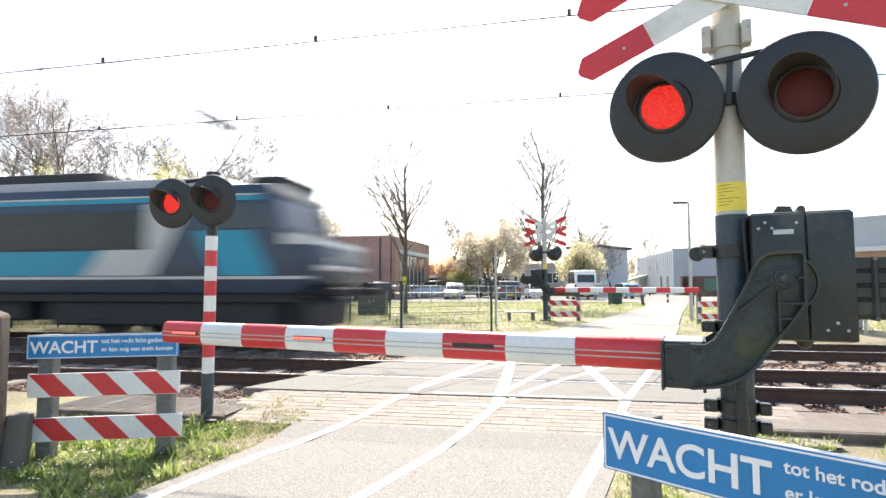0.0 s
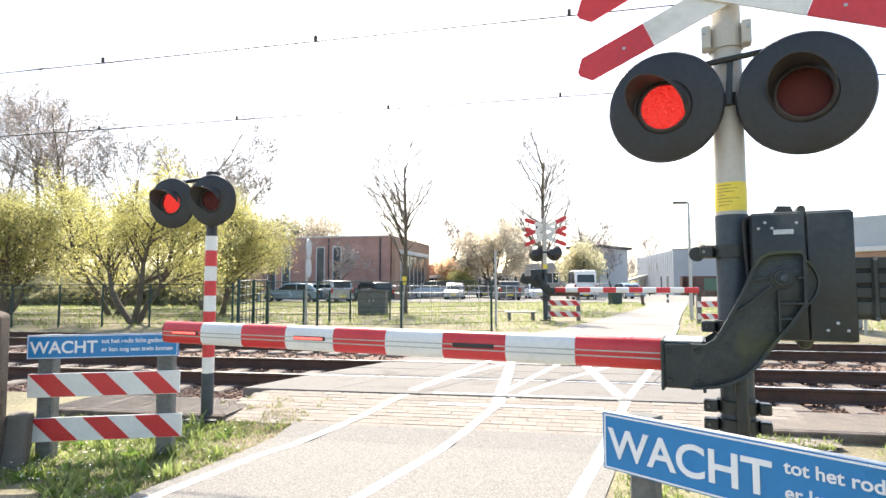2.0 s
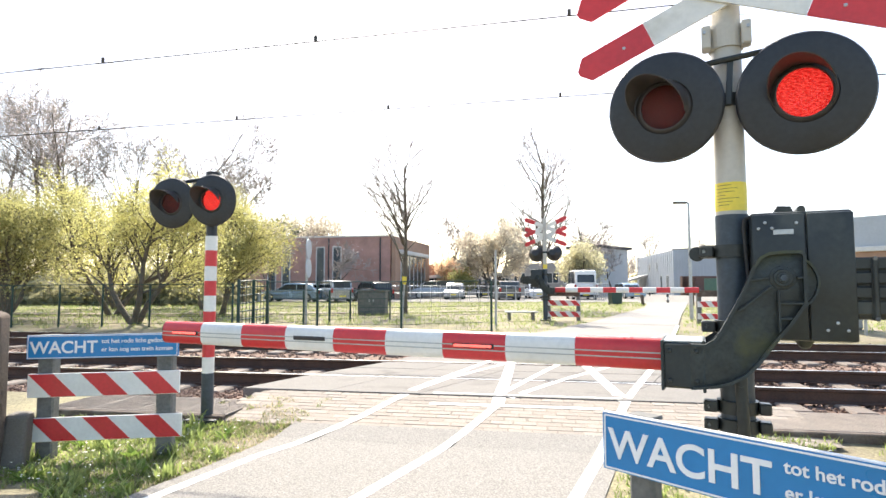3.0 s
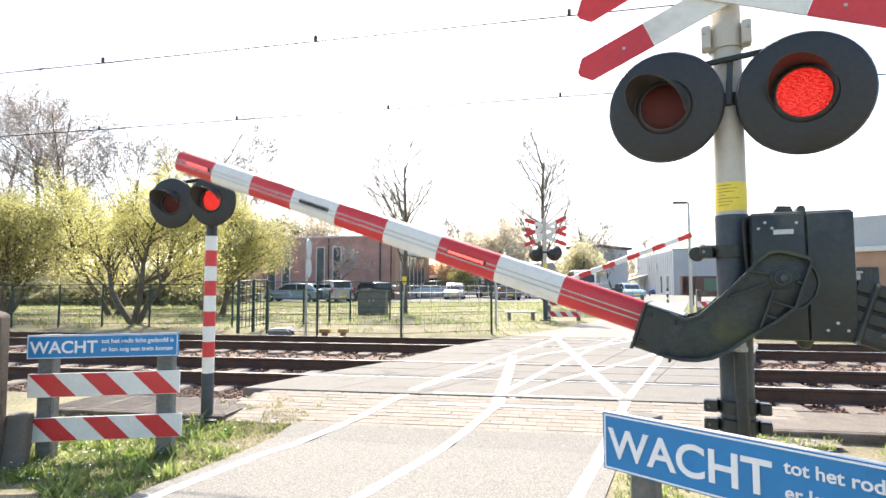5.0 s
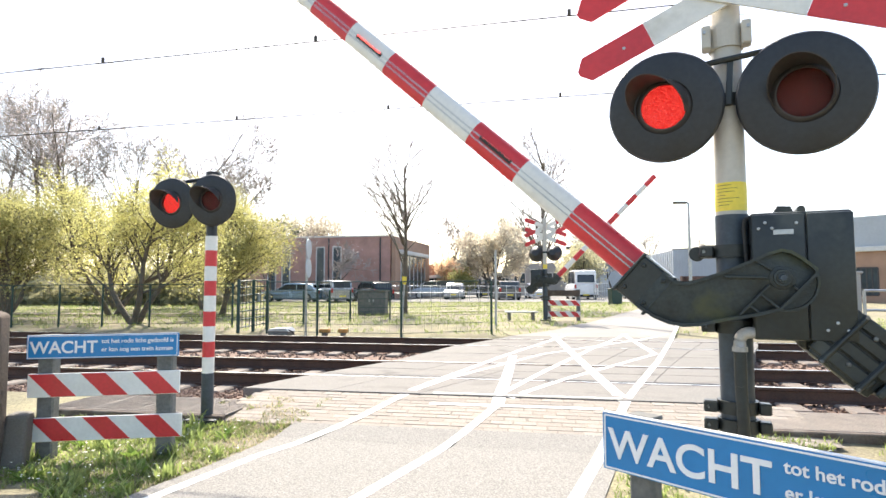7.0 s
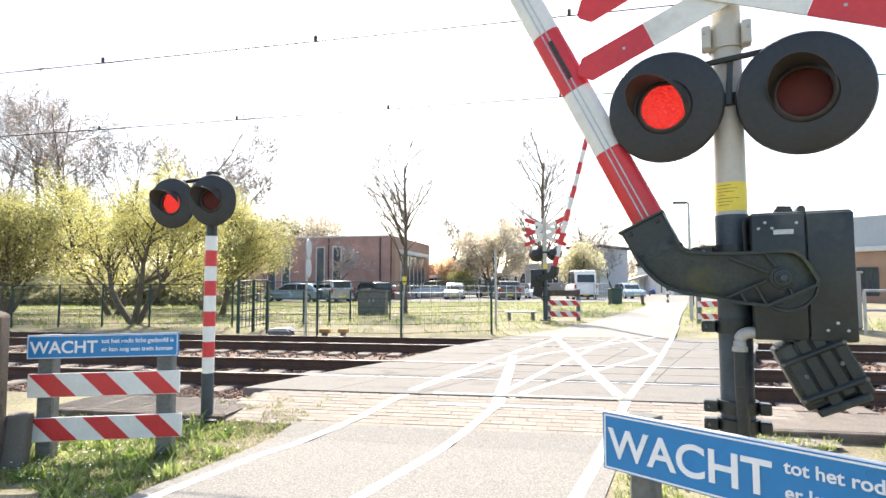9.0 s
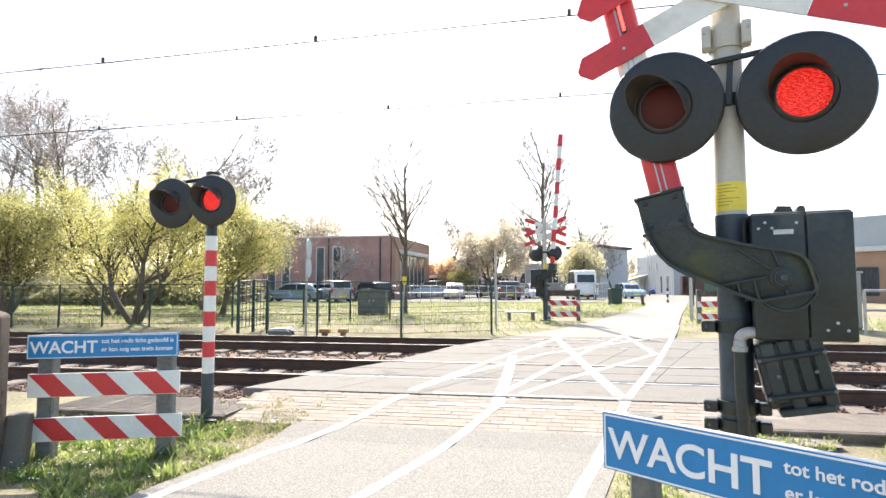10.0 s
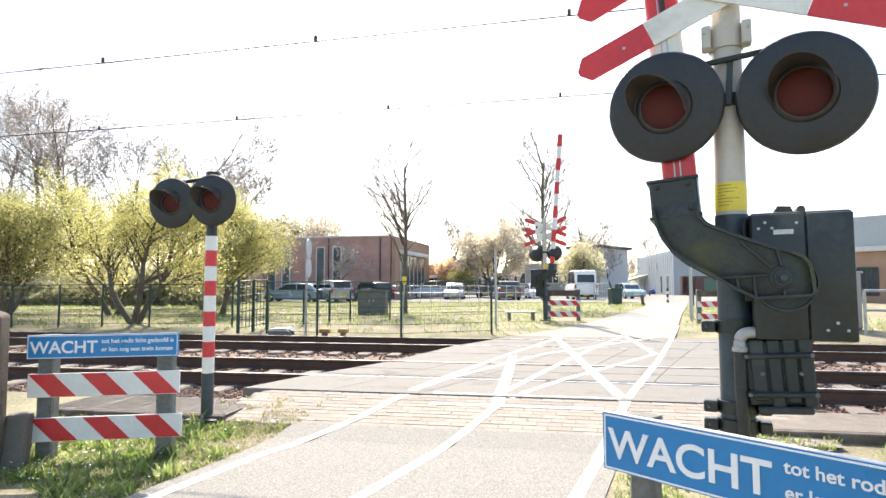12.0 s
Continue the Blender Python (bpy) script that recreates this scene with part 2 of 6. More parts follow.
def strip(name, left, right, c0, c1, step, lift, mat, label, kind="structure"):
    bm = bmesh.new()
    cs = list(np.arange(c0, c1, step)) + [c1]
    rows = []
    for c in cs:
        a, b = edge_at(left, c), edge_at(right, c)
        rows.append([bm.verts.new((a + (b - a) * k / 6, c, level(c) + lift)) for k in range(7)])
        rows[-1] = [bm.verts.new((a, c, level(c) + lift - 0.06))] + rows[-1] + [bm.verts.new((b, c, level(c) + lift - 0.06))]
    for p, q in zip(rows, rows[1:]):
        for i in range(8):
            bm.faces.new((p[i], p[i + 1], q[i + 1], q[i]))
    ob = part(name, bm, mat)
    ob.matrix_basis = RAIL
    return tagged(ob, label, "road", kind=kind)


strip("road", ROAD_L, ROAD_R, 0.6, 5.0, 0.4, 0.006, ASPHALT, "sunlit pale asphalt cycle road before the crossing")
strip("road", FAR_L, FAR_R, 13.45, 48, 0.7, 0.008, GLAREROAD, "asphalt road beyond the crossing, paled to imitate sun glare")


def surface(c):
    """How far the paved surface lies above the ground's level: road, pavers, deck, far road."""
    return 0.0065 if c < 5.0 else 0.004 if c < 6.02 else 0.009 if c < 13.45 else 0.0085


def line(name, pts, width, lift, label):
    """A painted line on the road, through points in rail coordinates."""
    bm = bmesh.new()
    prev = None
    fine = []
    for a, b in zip(pts, pts[1:]):
        k = max(2, int((Vector(b) - Vector(a)).length / 0.35))
        fine += [Vector(a).lerp(Vector(b), i / k) for i in range(k)]
    fine.append(Vector(pts[-1]))
    for i, p in enumerate(fine):
        d = (fine[min(i + 1, len(fine) - 1)] - fine[max(i - 1, 0)]).normalized()
        o = Vector((-d.y, d.x)) * width / 2
        row = [bm.verts.new((q.x, q.y, level(q.y) + surface(q.y) + lift)) for q in (p - o, p + o)]
        if prev:
            bm.faces.new((prev[0], prev[1], row[1], row[0]))
        prev = row
    ob = part(name, bm, LINEPAINT)
    ob.matrix_basis = RAIL
    return tagged(ob, label, "road marking", kind="structure")


LIFT = 0.0012
line("edge_line", [(-2.75, 1.2), (-2.35, 3.19), (-2.15, 4.10), (-1.70, 5.25), (-1.52, 5.84), (-1.26, 7.01), (-0.59, 9.79), (0.49, 13.72)], 0.085, LIFT, "white edge line along the cycle road")
line("edge_line", [(-0.55, 1.2), (0.18, 3.63), (0.47, 4.78), (0.85, 6.17), (1.73, 9.29), (2.85, 13.60), (3.56, 16.24)], 0.085, LIFT, "white edge line along the cycle road")
line("centre_line", [(-1.75, 1.2), (-1.12, 3.41), (-0.60, 5.23), (-0.46, 5.75)], 0.085, LIFT, "white centre line of the cycle road")
line("centre_line", [(-0.46, 5.75), (-0.46, 7.02), (-0.5, 9.57)], 0.13, LIFT + 0.0005, "broad white centre line across the near track")
line("hatch_line", [(0.22, 13.89), (0.64, 7.91), (0.79, 5.99)], 0.125, LIFT + 0.0001, "white diagonal hatching on the crossing")
line("hatch_line", [(-0.48, 6.04), (-0.02, 7.79), (0.91, 11.05), (1.87, 14.06)], 0.08, LIFT + 0.0002, "white diagonal hatching on the crossing")
line("hatch_line", [(-0.34, 5.99), (0.26, 7.27), (1.86, 10.22)], 0.08, LIFT + 0.0003, "white diagonal hatching on the crossing")
line("hatch_line", [(-1.51, 5.81), (-1.19, 7.02), (-0.03, 9.88), (2.85, 14.16)], 0.075, LIFT + 0.0004, "white diagonal hatching on the crossing")
line("hatch_line", [(1.87, 14.06), (1.86, 10.22)], 0.1, LIFT + 0.0005, "white diagonal hatching on the crossing")
line("stop_line", [(-1.17, 6.08), (0.77, 6.08)], 0.06, LIFT + 0.0006, "white line before the rails")
line("stop_line", [(-1.14, 5.71), (0.55, 5.72)], 0.07, LIFT + 0.0007, "worn white line across the pavers")


# ---- rails, sleepers, ballast, crossing deck ----
def rails():
    prof = [(-0.07, -0.165), (0.07, -0.165), (0.07, -0.15), (0.015, -0.135), (0.012, -0.045), (0.036, -0.03), (0.036, -0.008), (0.028, 0.0), (-0.028, 0.0), (-0.036, -0.008), (-0.036, -0.03), (-0.012, -0.045), (-0.015, -0.135), (-0.07, -0.15)]
    for g in (GAUGE_A, GAUGE_B):
        for c in (g, g + 1.505):
            m = RAIL @ Matrix.Translation((0, c, 0)) @ Matrix.Rotation(radians(90), 4, "Y") @ Matrix.Rotation(radians(90), 4, "Z")
            bm = slab(prof, 600)
            for v in bm.verts:
                v.co.z -= 100
            me = mesh_of(bm, "rail", [RUST, SHINE])
            for p in me.polygons:
                if p.normal.y > 0.9 and p.center.y > -0.002:
                    p.material_index = 1
            ob = new("rail", me)
            ob.matrix_basis = m
            tagged(ob, "rust-brown steel rail with a bright running surface", "rail", "rails of the two tracks", "structure")


rails()
DECK_L = [(-3.35, 6.0), (-2.99, 7.07), (-2.31, 8.57), (-1.74, 11.0), (-1.11, 12.4), (-0.75, 13.5)]
DECK_R = [(1.7, 6.0), (2.30, 7.07), (2.75, 8.57), (3.7, 11.0), (4.25, 12.4), (4.4, 13.5)]


def deck():
    top = thing("crossing_deck", RAIL, "worn concrete crossing slabs between the rails", "crossing deck", kind="structure")
    bands = [(6.02, 7.02), (7.175, 7.80), (7.82, 8.475), (8.625, 9.80), (9.83, 11.07), (11.225, 11.86), (11.88, 12.53), (12.675, 13.45)]
    for c0, c1 in bands:
        k = 5
        for i in range(k):
            cor = []
            for c, fr in ((c0, i / k), (c0, (i + 1) / k), (c1, (i + 1) / k), (c1, i / k)):
                a, b = edge_at(DECK_L, c), edge_at(DECK_R, c)
                x = a + (b - a) * fr + (0.003 if fr == i / k else -0.003)
                cor.append((x, c))
            bm = slab(cor, 0.2, Matrix.Translation((0, 0, -0.102 + random.uniform(-0.002, 0.001))), bevel=0.005)
            part("slab", bm, DECK, top)
    # dark rubber in the flange grooves
    for g in (GAUGE_A, GAUGE_B):
        for c in (g + 0.071, g + 1.434):
            a, b = edge_at(DECK_L, c), edge_at(DECK_R, c)
            part("groove_rubber", block((b - a, 0.062, 0.05), ((a + b) / 2, c, -0.08), 0.006), RUBBER, top, "black rubber in the flange groove")


deck()


def shoulder(c):
    """Top of the ballast across the tracks."""
    return float(np.interp(c, [5.66, 5.9, 6.6, 13.0, 13.4, 13.6], [-0.10, -0.11, -0.2, -0.2, -0.1, -0.06]))


def ballast():
    bm = bmesh.new()
    xs = np.arange(-40, 30, 0.5)
    cs = np.arange(5.66, 13.6, 0.2)
    grid = [[bm.verts.new((s, c, shoulder(c) + 0.02 * noise.noise((s * 2, c * 2, 3)))) for s in xs] for c in cs]
    for a, b in zip(grid, grid[1:]):
        for i in range(len(xs) - 1):
            bm.faces.new((a[i], a[i + 1], b[i + 1], b[i]))
    ob = part("ballast_bed", bm, STONE)
    ob.matrix_basis = RAIL
    tagged(ob, "bed of brown crushed stone under the tracks", "ballast", kind="structure")
    # loose stones, joined
    t = (1 + 5 ** 0.5) / 2
    ico = np.array([(-1, t, 0), (1, t, 0), (-1, -t, 0), (1, -t, 0), (0, -1, t), (0, 1, t), (0, -1, -t), (0, 1, -t), (t, 0, -1), (t, 0, 1), (-t, 0, -1), (-t, 0, 1)]) / 1.9
    tri = np.array([(0, 11, 5), (0, 5, 1), (0, 1, 7), (0, 7, 10), (0, 10, 11), (1, 5, 9), (5, 11, 4), (11, 10, 2), (10, 7, 6), (7, 1, 8), (3, 9, 4), (3, 4, 2), (3, 2, 6), (3, 6, 8), (3, 8, 9), (4, 9, 5), (2, 4, 11), (6, 2, 10), (8, 6, 7), (9, 8, 1)])
    rng = np.random.default_rng(4)
    vs, fs = [], []
    count = 0
    while count < 21000:
        c = rng.uniform(5.72, 13.6) if rng.uniform() < 0.55 else rng.uniform(5.72, 8.8)
        s = rng.uniform(-13, 9)
        if edge_at(DECK_L, c) - 0.02 < s < edge_at(DECK_R, c) + 0.02 or (c < 6.03 and -3.3 < s < 2.3):
            continue
        z = shoulder(c) + rng.uniform(-0.01, 0.025)
        size = rng.uniform(0.018, 0.036)
        a = rng.uniform(0, 6.28)
        p = ico * rng.uniform(0.65, 1.25, (12, 1)) * (size, size * rng.uniform(0.6, 1), size * rng.uniform(0.5, 0.9))
        p = p @ np.array([[math.cos(a), -math.sin(a), 0], [math.sin(a), math.cos(a), 0], [0, 0, 1]])
        vs.append(p + (s, c, z))
        fs.append(tri + 12 * count)
        count += 1
    me = bpy.data.meshes.new("ballast_stones")
    me.from_pydata(np.concatenate(vs).tolist(), [], np.concatenate(fs).tolist())
    me.materials.append(STONE)
    ob = new("ballast_stones", me)
    ob.matrix_basis = RAIL
    tagged(ob, "loose angular brown ballast stones", "ballast", kind="stuff")
    sl = mesh_of(block((0.24, 2.55, 0.14), bevel=0.02), "sleeper", SLEEPER)
    for g in (GAUGE_A, GAUGE_B):
        for k in range(-24, 18):
            s = k * 0.61 + 0.2
            if edge_at(DECK_L, g) - 0.1 < s < edge_at(DECK_R, g) + 0.1:
                continue
            ob = new("sleeper", sl)
            ob.matrix_basis = RAIL @ Matrix.Translation((s, g + 0.75, -0.225))
            tagged(ob, "pale concrete railway sleeper in the ballast", "sleeper", "sleepers of the tracks")


ballast()

# ---- barrier machine by the road ----
BOOM_TURN = 155.53                 # the boom points along its x
PIVOT = Vector((1.473, 2.508, 1.161))
POLE = (1.325, 2.60)
FACE = pose(POLE[0], POLE[1], -0.155, 0, 0, BOOM_TURN - 180)   # x away from the road, y away from the traffic


def lamp_unit(name, m, parent, r=0.255, hood_turn=0.0, hood_swing=-14.0):
    """A round black target board with a hooded red lamp; its face looks along -y. Returns the added shutter leaves
    inside.
    """
    unit = new(name)
    unit.parent, unit.matrix_basis = parent, m
    flat = Matrix.Rotation(radians(90), 4, "X")
    k = r / 0.255
    board = part("target_board", lathe([(0.125 * k, 0.0), (0.125 * k, 0.012), (0.225 * k, 0.012), (0.247 * k, 0.004), (r, -0.012), (r - 0.006, -0.018), (0.24 * k, -0.004), (0.125 * k, 0.0)], 48, flat), BLACK, unit, smooth=True)
    part("housing", lathe([(0.0, -0.2), (0.1 * k, -0.2), (0.2 * k, -0.1), (0.236 * k, -0.02), (0.23 * k, -0.02), (0.19 * k, -0.1), (0, -0.18)], 32, flat), BLACK, unit, smooth=True)
    part("lens_ring", lathe([(0.101 * k, 0.0), (0.101 * k, 0.016), (0.107 * k, 0.016), (0.127 * k, 0.0), (0.101 * k, 0.0)], 40, flat), HOOD, unit, smooth=True)
    part("lens", lathe([(0.0, 0.034), (0.03 * k, 0.032), (0.06 * k, 0.025), (0.085 * k, 0.014), (0.103 * k, 0.002), (0.103 * k, -0.002), (0.06 * k, 0.012), (0, 0.02)], 40, flat), LENS, unit, "ribbed red glass lens", smooth=True)
    # disc that always glows, for the lit bulb and its reflector
    part("bulb_reflector", lathe([(0.0, -0.034), (0.116 * k, -0.032), (0.116 * k, -0.038), (0, -0.04)], 32, flat), LIT, unit)
    # hood: an open tube with a slanting lip, longest at the top
    bm = bmesh.new()
    rows = []
    for i in range(25):
        a = radians(-128 + 256 * i / 24)
        ln = (0.17 * max(0.5 + 0.5 * math.cos(a) - 0.17, 0.0) / 0.83 + 0.004) * k
        x, z = math.sin(a), math.cos(a)
        rows.append([bm.verts.new((x * 0.121 * k, 0.0, z * 0.121 * k)), bm.verts.new((x * 0.121 * k, -ln, z * 0.121 * k + 0.012)), bm.verts.new((x * 0.1165 * k, -ln, z * 0.1165 * k + 0.012)), bm.verts.new((x * 0.1165 * k, 0.0, z * 0.1165 * k))])
    for p, q in zip(rows, rows[1:]):
        for j in range(4):
            bm.faces.new((p[j], p[(j + 1) % 4], q[(j + 1) % 4], q[j]))
    hood = part("hood", bm, HOOD, unit, smooth=True)
    hood.matrix_basis = pose(0, -0.004, 0, 0, hood_turn, hood_swing)
    # added leaves that hide the glowing disc, so the lamp looks switched off
    leaves = []
    for sgn in (1, -1):
        arc = [(0.118 * k * math.cos(math.pi * i / 20), sgn * 0.118 * k * math.sin(math.pi * i / 20)) for i in range(21)]
        leaves.append(part("shutter", slab(arc if sgn > 0 else arc[::-1], 0.004, Matrix.Translation((0, 0.026, 0)) @ flat), SHUT, unit))
    return leaves


def cross_arm(parent, at, tilt, length=1.45, width=0.13, y=-0.1):
    """One arm of a St Andrew's cross: red pointed ends, white middle."""
    h = length / 2
    up = Matrix.Translation((at[0], y, at[1])) @ Matrix.Rotation(radians(tilt), 4, "Y") @ Matrix.Rotation(radians(90), 4, "X")
    w = width / 2
    arm = part("cross_arm", slab([(-h + 0.365, -w), (h - 0.365, -w), (h - 0.365, w), (-h + 0.365, w)], 0.012, up, bevel=0.002), WHITE, parent)
    for sgn in (-1, 1):
        pts = [(sgn * (h - 0.364), -w), (sgn * (h - 0.045), -w), (sgn * h, -w + 0.055), (sgn * h, w - 0.055), (sgn * (h - 0.045), w), (sgn * (h - 0.364), w)]
        if sgn < 0:
            pts = pts[::-1]
        part("red_end", slab(pts, 0.012, up, bevel=0.002), RED, arm, "red pointed end")
        part("bolt", lathe([(0, 0.01), (0.007, 0.009), (0.009, 0.005)], 10, up @ Matrix.Translation((sgn * (h - 0.24), 0, 0))), ZINC, arm)


def road_signal(m):
    pole = thing("crossing_signal", m, "cream crossing signal post with two black-backed flashing red lamps", "crossing signal", "road signals with barrier")
    part("upper_tube", lathe([(0.0, 3.2), (0.055, 3.2), (0.064, 3.17), (0.066, 1.605), (0.0, 1.605)], 32), CREAM, pole, smooth=True)
    part("lower_tube", lathe([(0.0, 1.605), (0.07, 1.605), (0.07, 0.05), (0.0, 0.05)], 32), BLUEPOLE, pole, "dark blue-grey coated lower tube", smooth=True)
    for z in (0.665, 0.745, 1.10, 1.44):
        clamp = part("clamp", lathe([(0.073, z - 0.028), (0.085, z - 0.028), (0.085, z + 0.028), (0.073, z + 0.028)], 24), MACHINE, pole, smooth=True)
        part("flange", block((0.06, 0.06, 0.05), (-0.11, -0.03, z), 0.006), MACHINE, clamp)
        part("flange", block((0.05, 0.06, 0.05), (0.105, -0.02, z), 0.006), MACHINE, clamp)
        part("bolt", rod((-0.12, -0.06, z), (-0.12, 0.02, z), 0.008, n=6), ZINC, clamp)
    part("foot_plate", block((0.3, 0.3, 0.04), (0, 0, 0.03), 0.006), MACHINE, pole)
    st = part("sticker", lathe([(0.0672, 1.622), (0.0672, 1.752)], 32), YELLOW, pole, "yellow notice sticker with small print")
    for k in range(7):
        z = 1.737 - 0.015 * k
        bm = bmesh.new()
        ring = [(0.0676 * math.cos(radians(a)), 0.0676 * math.sin(radians(a))) for a in range(-146, -146 + (60, 84, 72, 40, 90, 66, 50)[k], 6)]
        for p, q in zip(ring, ring[1:]):
            bm.faces.new([bm.verts.new((*p, z)), bm.verts.new((*q, z)), bm.verts.new((*q, z + 0.0022)), bm.verts.new((*p, z + 0.0022))])
        part("print_bar", bm, INK, st)
    # lamps on their yoke
    yoke = part("yoke", pipe([(-0.2, -0.09, 2.29), (0.26, -0.09, 2.33)], 0.014), MACHINE, pole)
    part("yoke_arm", slab([(-0.014, 2.1), (0.014, 2.1), (0.026, 2.31), (0.0, 2.31)], 0.03, Matrix.Translation((0, -0.075, 0)) @ Matrix.Rotation(radians(90), 4, "X"), bevel=0.004), MACHINE, pole)
    part("yoke_clamp", lathe([(0.067, 2.1), (0.076, 2.1), (0.076, 2.16), (0.067, 2.16)], 24), MACHINE, pole)
    shutters = [lamp_unit("lamp", pose(-0.27, -0.13, 2.11, 6, 0, -6), pole, hood_turn=-14, hood_swing=-22.0), lamp_unit("lamp", pose(0.285, -0.13, 2.10, 6, 0, -2), pole, 0.26, hood_turn=-4, hood_swing=-14.0)]
    # double cross
    for z in (2.63, 2.93):
        cross_arm(pole, (0.0, z + 0.01), 21.5, y=-0.095)
        cross_arm(pole, (0.0, z), -23, y=-0.082)
    for sx in (-1, 1):
        part("bracket", block((0.04, 0.07, 0.11), (sx * 0.083, -0.05, 2.43), 0.006), CREAM, pole)
        part("bracket_bolt", rod((sx * 0.09, -0.095, 2.45), (sx * 0.09, -0.08, 2.45), 0.008, n=6), ZINC, pole)
    part("bracket_band", lathe([(0.066, 2.38), (0.074, 2.38), (0.074, 2.49), (0.066, 2.49)], 24), CREAM, pole)
    return shutters


NEAR_LAMPS = road_signal(FACE)


def machine(m):
    top = thing("barrier_machine", m, "dark box-shaped barrier drive clamped to the signal post", "barrier drive", "barrier drives")
    k = 1.352
    x0 = 0.175
    body = part("body", block((0.37, 0.25, 0.545), (x0 + 0.075, 0, k - 0.027), 0.012, seg=2), MACHINE, top, smooth=True)
    part("front_lid", block((0.165, 0.022, 0.53), (x0 + 0.178, -0.134, k - 0.03), 0.008, seg=2), MACHINE, top, smooth=True)
    part("front_lid", block((0.195, 0.018, 0.53), (x0 - 0.008, -0.134, k - 0.03), 0.006, seg=2), MACHINE, top, smooth=True)
    part("type_plate", block((0.075, 0.003, 0.022), (x0 + 0.012, -0.1445, k + 0.158), 0.001), ZINC, top, "bare metal type plate")
    for x, z in ((x0 - 0.055, 0.2), (x0 + 0.06, 0.195), (x0 + 0.19, -0.22), (x0 + 0.225, -0.25), (x0 + 0.155, -0.25), (x0 - 0.08, 0.175), (x0 - 0.03, 0.175)):
        part("screw", lathe([(0, 0.004), (0.006, 0.003), (0.007, 0)], 8, Matrix.Translation((x, -0.144, k + z)) @ Matrix.Rotation(radians(90), 4, "X")), ZINC, top)
    part("top_lug", slab([(-0.04, 0), (0.04, 0), (0.03, 0.028), (-0.02, 0.032)], 0.05, Matrix.Translation((x0 + 0.02, -0.06, k + 0.245)) @ Matrix.Rotation(radians(90), 4, "X"), bevel=0.004), MACHINE, top)
    part("hinge", rod((x0 + 0.085, -0.1, k + 0.255), (x0 + 0.085, 0.1, k + 0.255), 0.017), MACHINE, top)
    part("drip_spout", lathe([(0, -0.04), (0.02, -0.03), (0.04, 0.0), (0, 0)], 16, Matrix.Translation((x0 + 0.085, -0.05, k - 0.3))), MACHINE, top)
    part("drive_boss", lathe([(0.0, 0.006), (0.11, 0.006), (0.112, 0.02), (0.122, 0.02), (0.124, 0.0), (0.0, 0.0)], 40, Matrix.Translation((x0 + 0.012, -0.143, k - 0.055)) @ Matrix.Rotation(radians(90), 4, "X")), CASTING, top, smooth=True)
    bend = [(x0 - 0.1, -0.112, k - 0.27)] + [(x0 - 0.125 - 0.04 * math.sin(radians(a)), -0.116, k - 0.31 + 0.04 * math.cos(radians(a))) for a in range(0, 91, 15)] + [(x0 - 0.165, -0.12, k - 0.335)]
    part("gland", sweep(bend, 0.025, 16), PIPEGREY, top, "bare grey pipe elbow", smooth=True)
    part("gland_nut", rod((x0 - 0.165, -0.12, k - 0.332), (x0 - 0.165, -0.12, k - 0.352), 0.031, n=12), PIPEGREY, top)
    part("conduit", pipe([(x0 - 0.165, -0.12, k - 0.35), (x0 - 0.165, -0.12, k - 0.5), (x0 - 0.15, -0.11, 0.3), (x0 - 0.15, -0.11, 0.02)], 0.026, 14), MACHINE, top, smooth=True)
    part("cable", pipe([(x0 - 0.11, -0.12, k + 0.23), (x0 - 0.13, -0.125, k + 0.22), (x0 - 0.135, -0.12, k + 0.19), (x0 - 0.128, -0.11, k + 0.05), (x0 - 0.118, -0.1, k - 0.1)], 0.007), RUBBER, top)
    part("switch_box", block((0.07, 0.06, 0.06), (-0.1, 0.02, k + 0.09), 0.008), MACHINE, top)
    part("pulley", rod((-0.15, 0.0, k + 0.08), (-0.15, 0.03, k + 0.08), 0.035), MACHINE, top)
    part("mount_beam", block((0.12, 0.14, 0.08), (0.1, 0.0, k - 0.1), 0.006), MACHINE, top)


machine(FACE)

BOOM_REST = Matrix.Translation(PIVOT) @ Matrix.Rotation(radians(BOOM_TURN), 4, "Z")


def boom_tube(x0, x1, z, hgt, wid):
    """A stretch of the boom: a rounded hollow section."""
    pts = []
    for i in range(20):
        a = 2 * math.pi * i / 20
        c, s = math.cos(a), math.sin(a)
        pts.append((math.copysign(abs(c) ** 0.75, c) * wid / 2, math.copysign(abs(s) ** 0.75, s) * hgt / 2 + z))
    m = Matrix(((0, 0, 1, (x0 + x1) / 2), (1, 0, 0, 0), (0, 1, 0, 0), (0, 0, 0, 1)))
    return slab(pts, abs(x1 - x0), m)


def arm_plate(lat):
    """One cheek of the fork: a curved casting, wide round the pivot and swept into the socket."""
    m = Matrix(((1, 0, 0, 0), (0, 0, 1, lat), (0, 1, 0, 0), (0, 0, 0, 1)))
    outer = [(0.36, -0.284), (0.298, -0.284), (0.264, -0.262), (0.238, -0.222), (0.204, -0.16), (0.175, -0.105), (0.14, -0.03), (0.112, 0.04), (0.082, 0.088), (0.048, 0.107), (0.0, 0.112), (-0.066, 0.111), (-0.084, 0.096), (-0.084, -0.105), (-0.032, -0.188), (0.03, -0.268), (0.095, -0.363), (0.145, -0.416), (0.2, -0.449), (0.26, -0.469), (0.36, -0.481)]
    return slab(outer, 0.022, m, bevel=0.004), outer, m


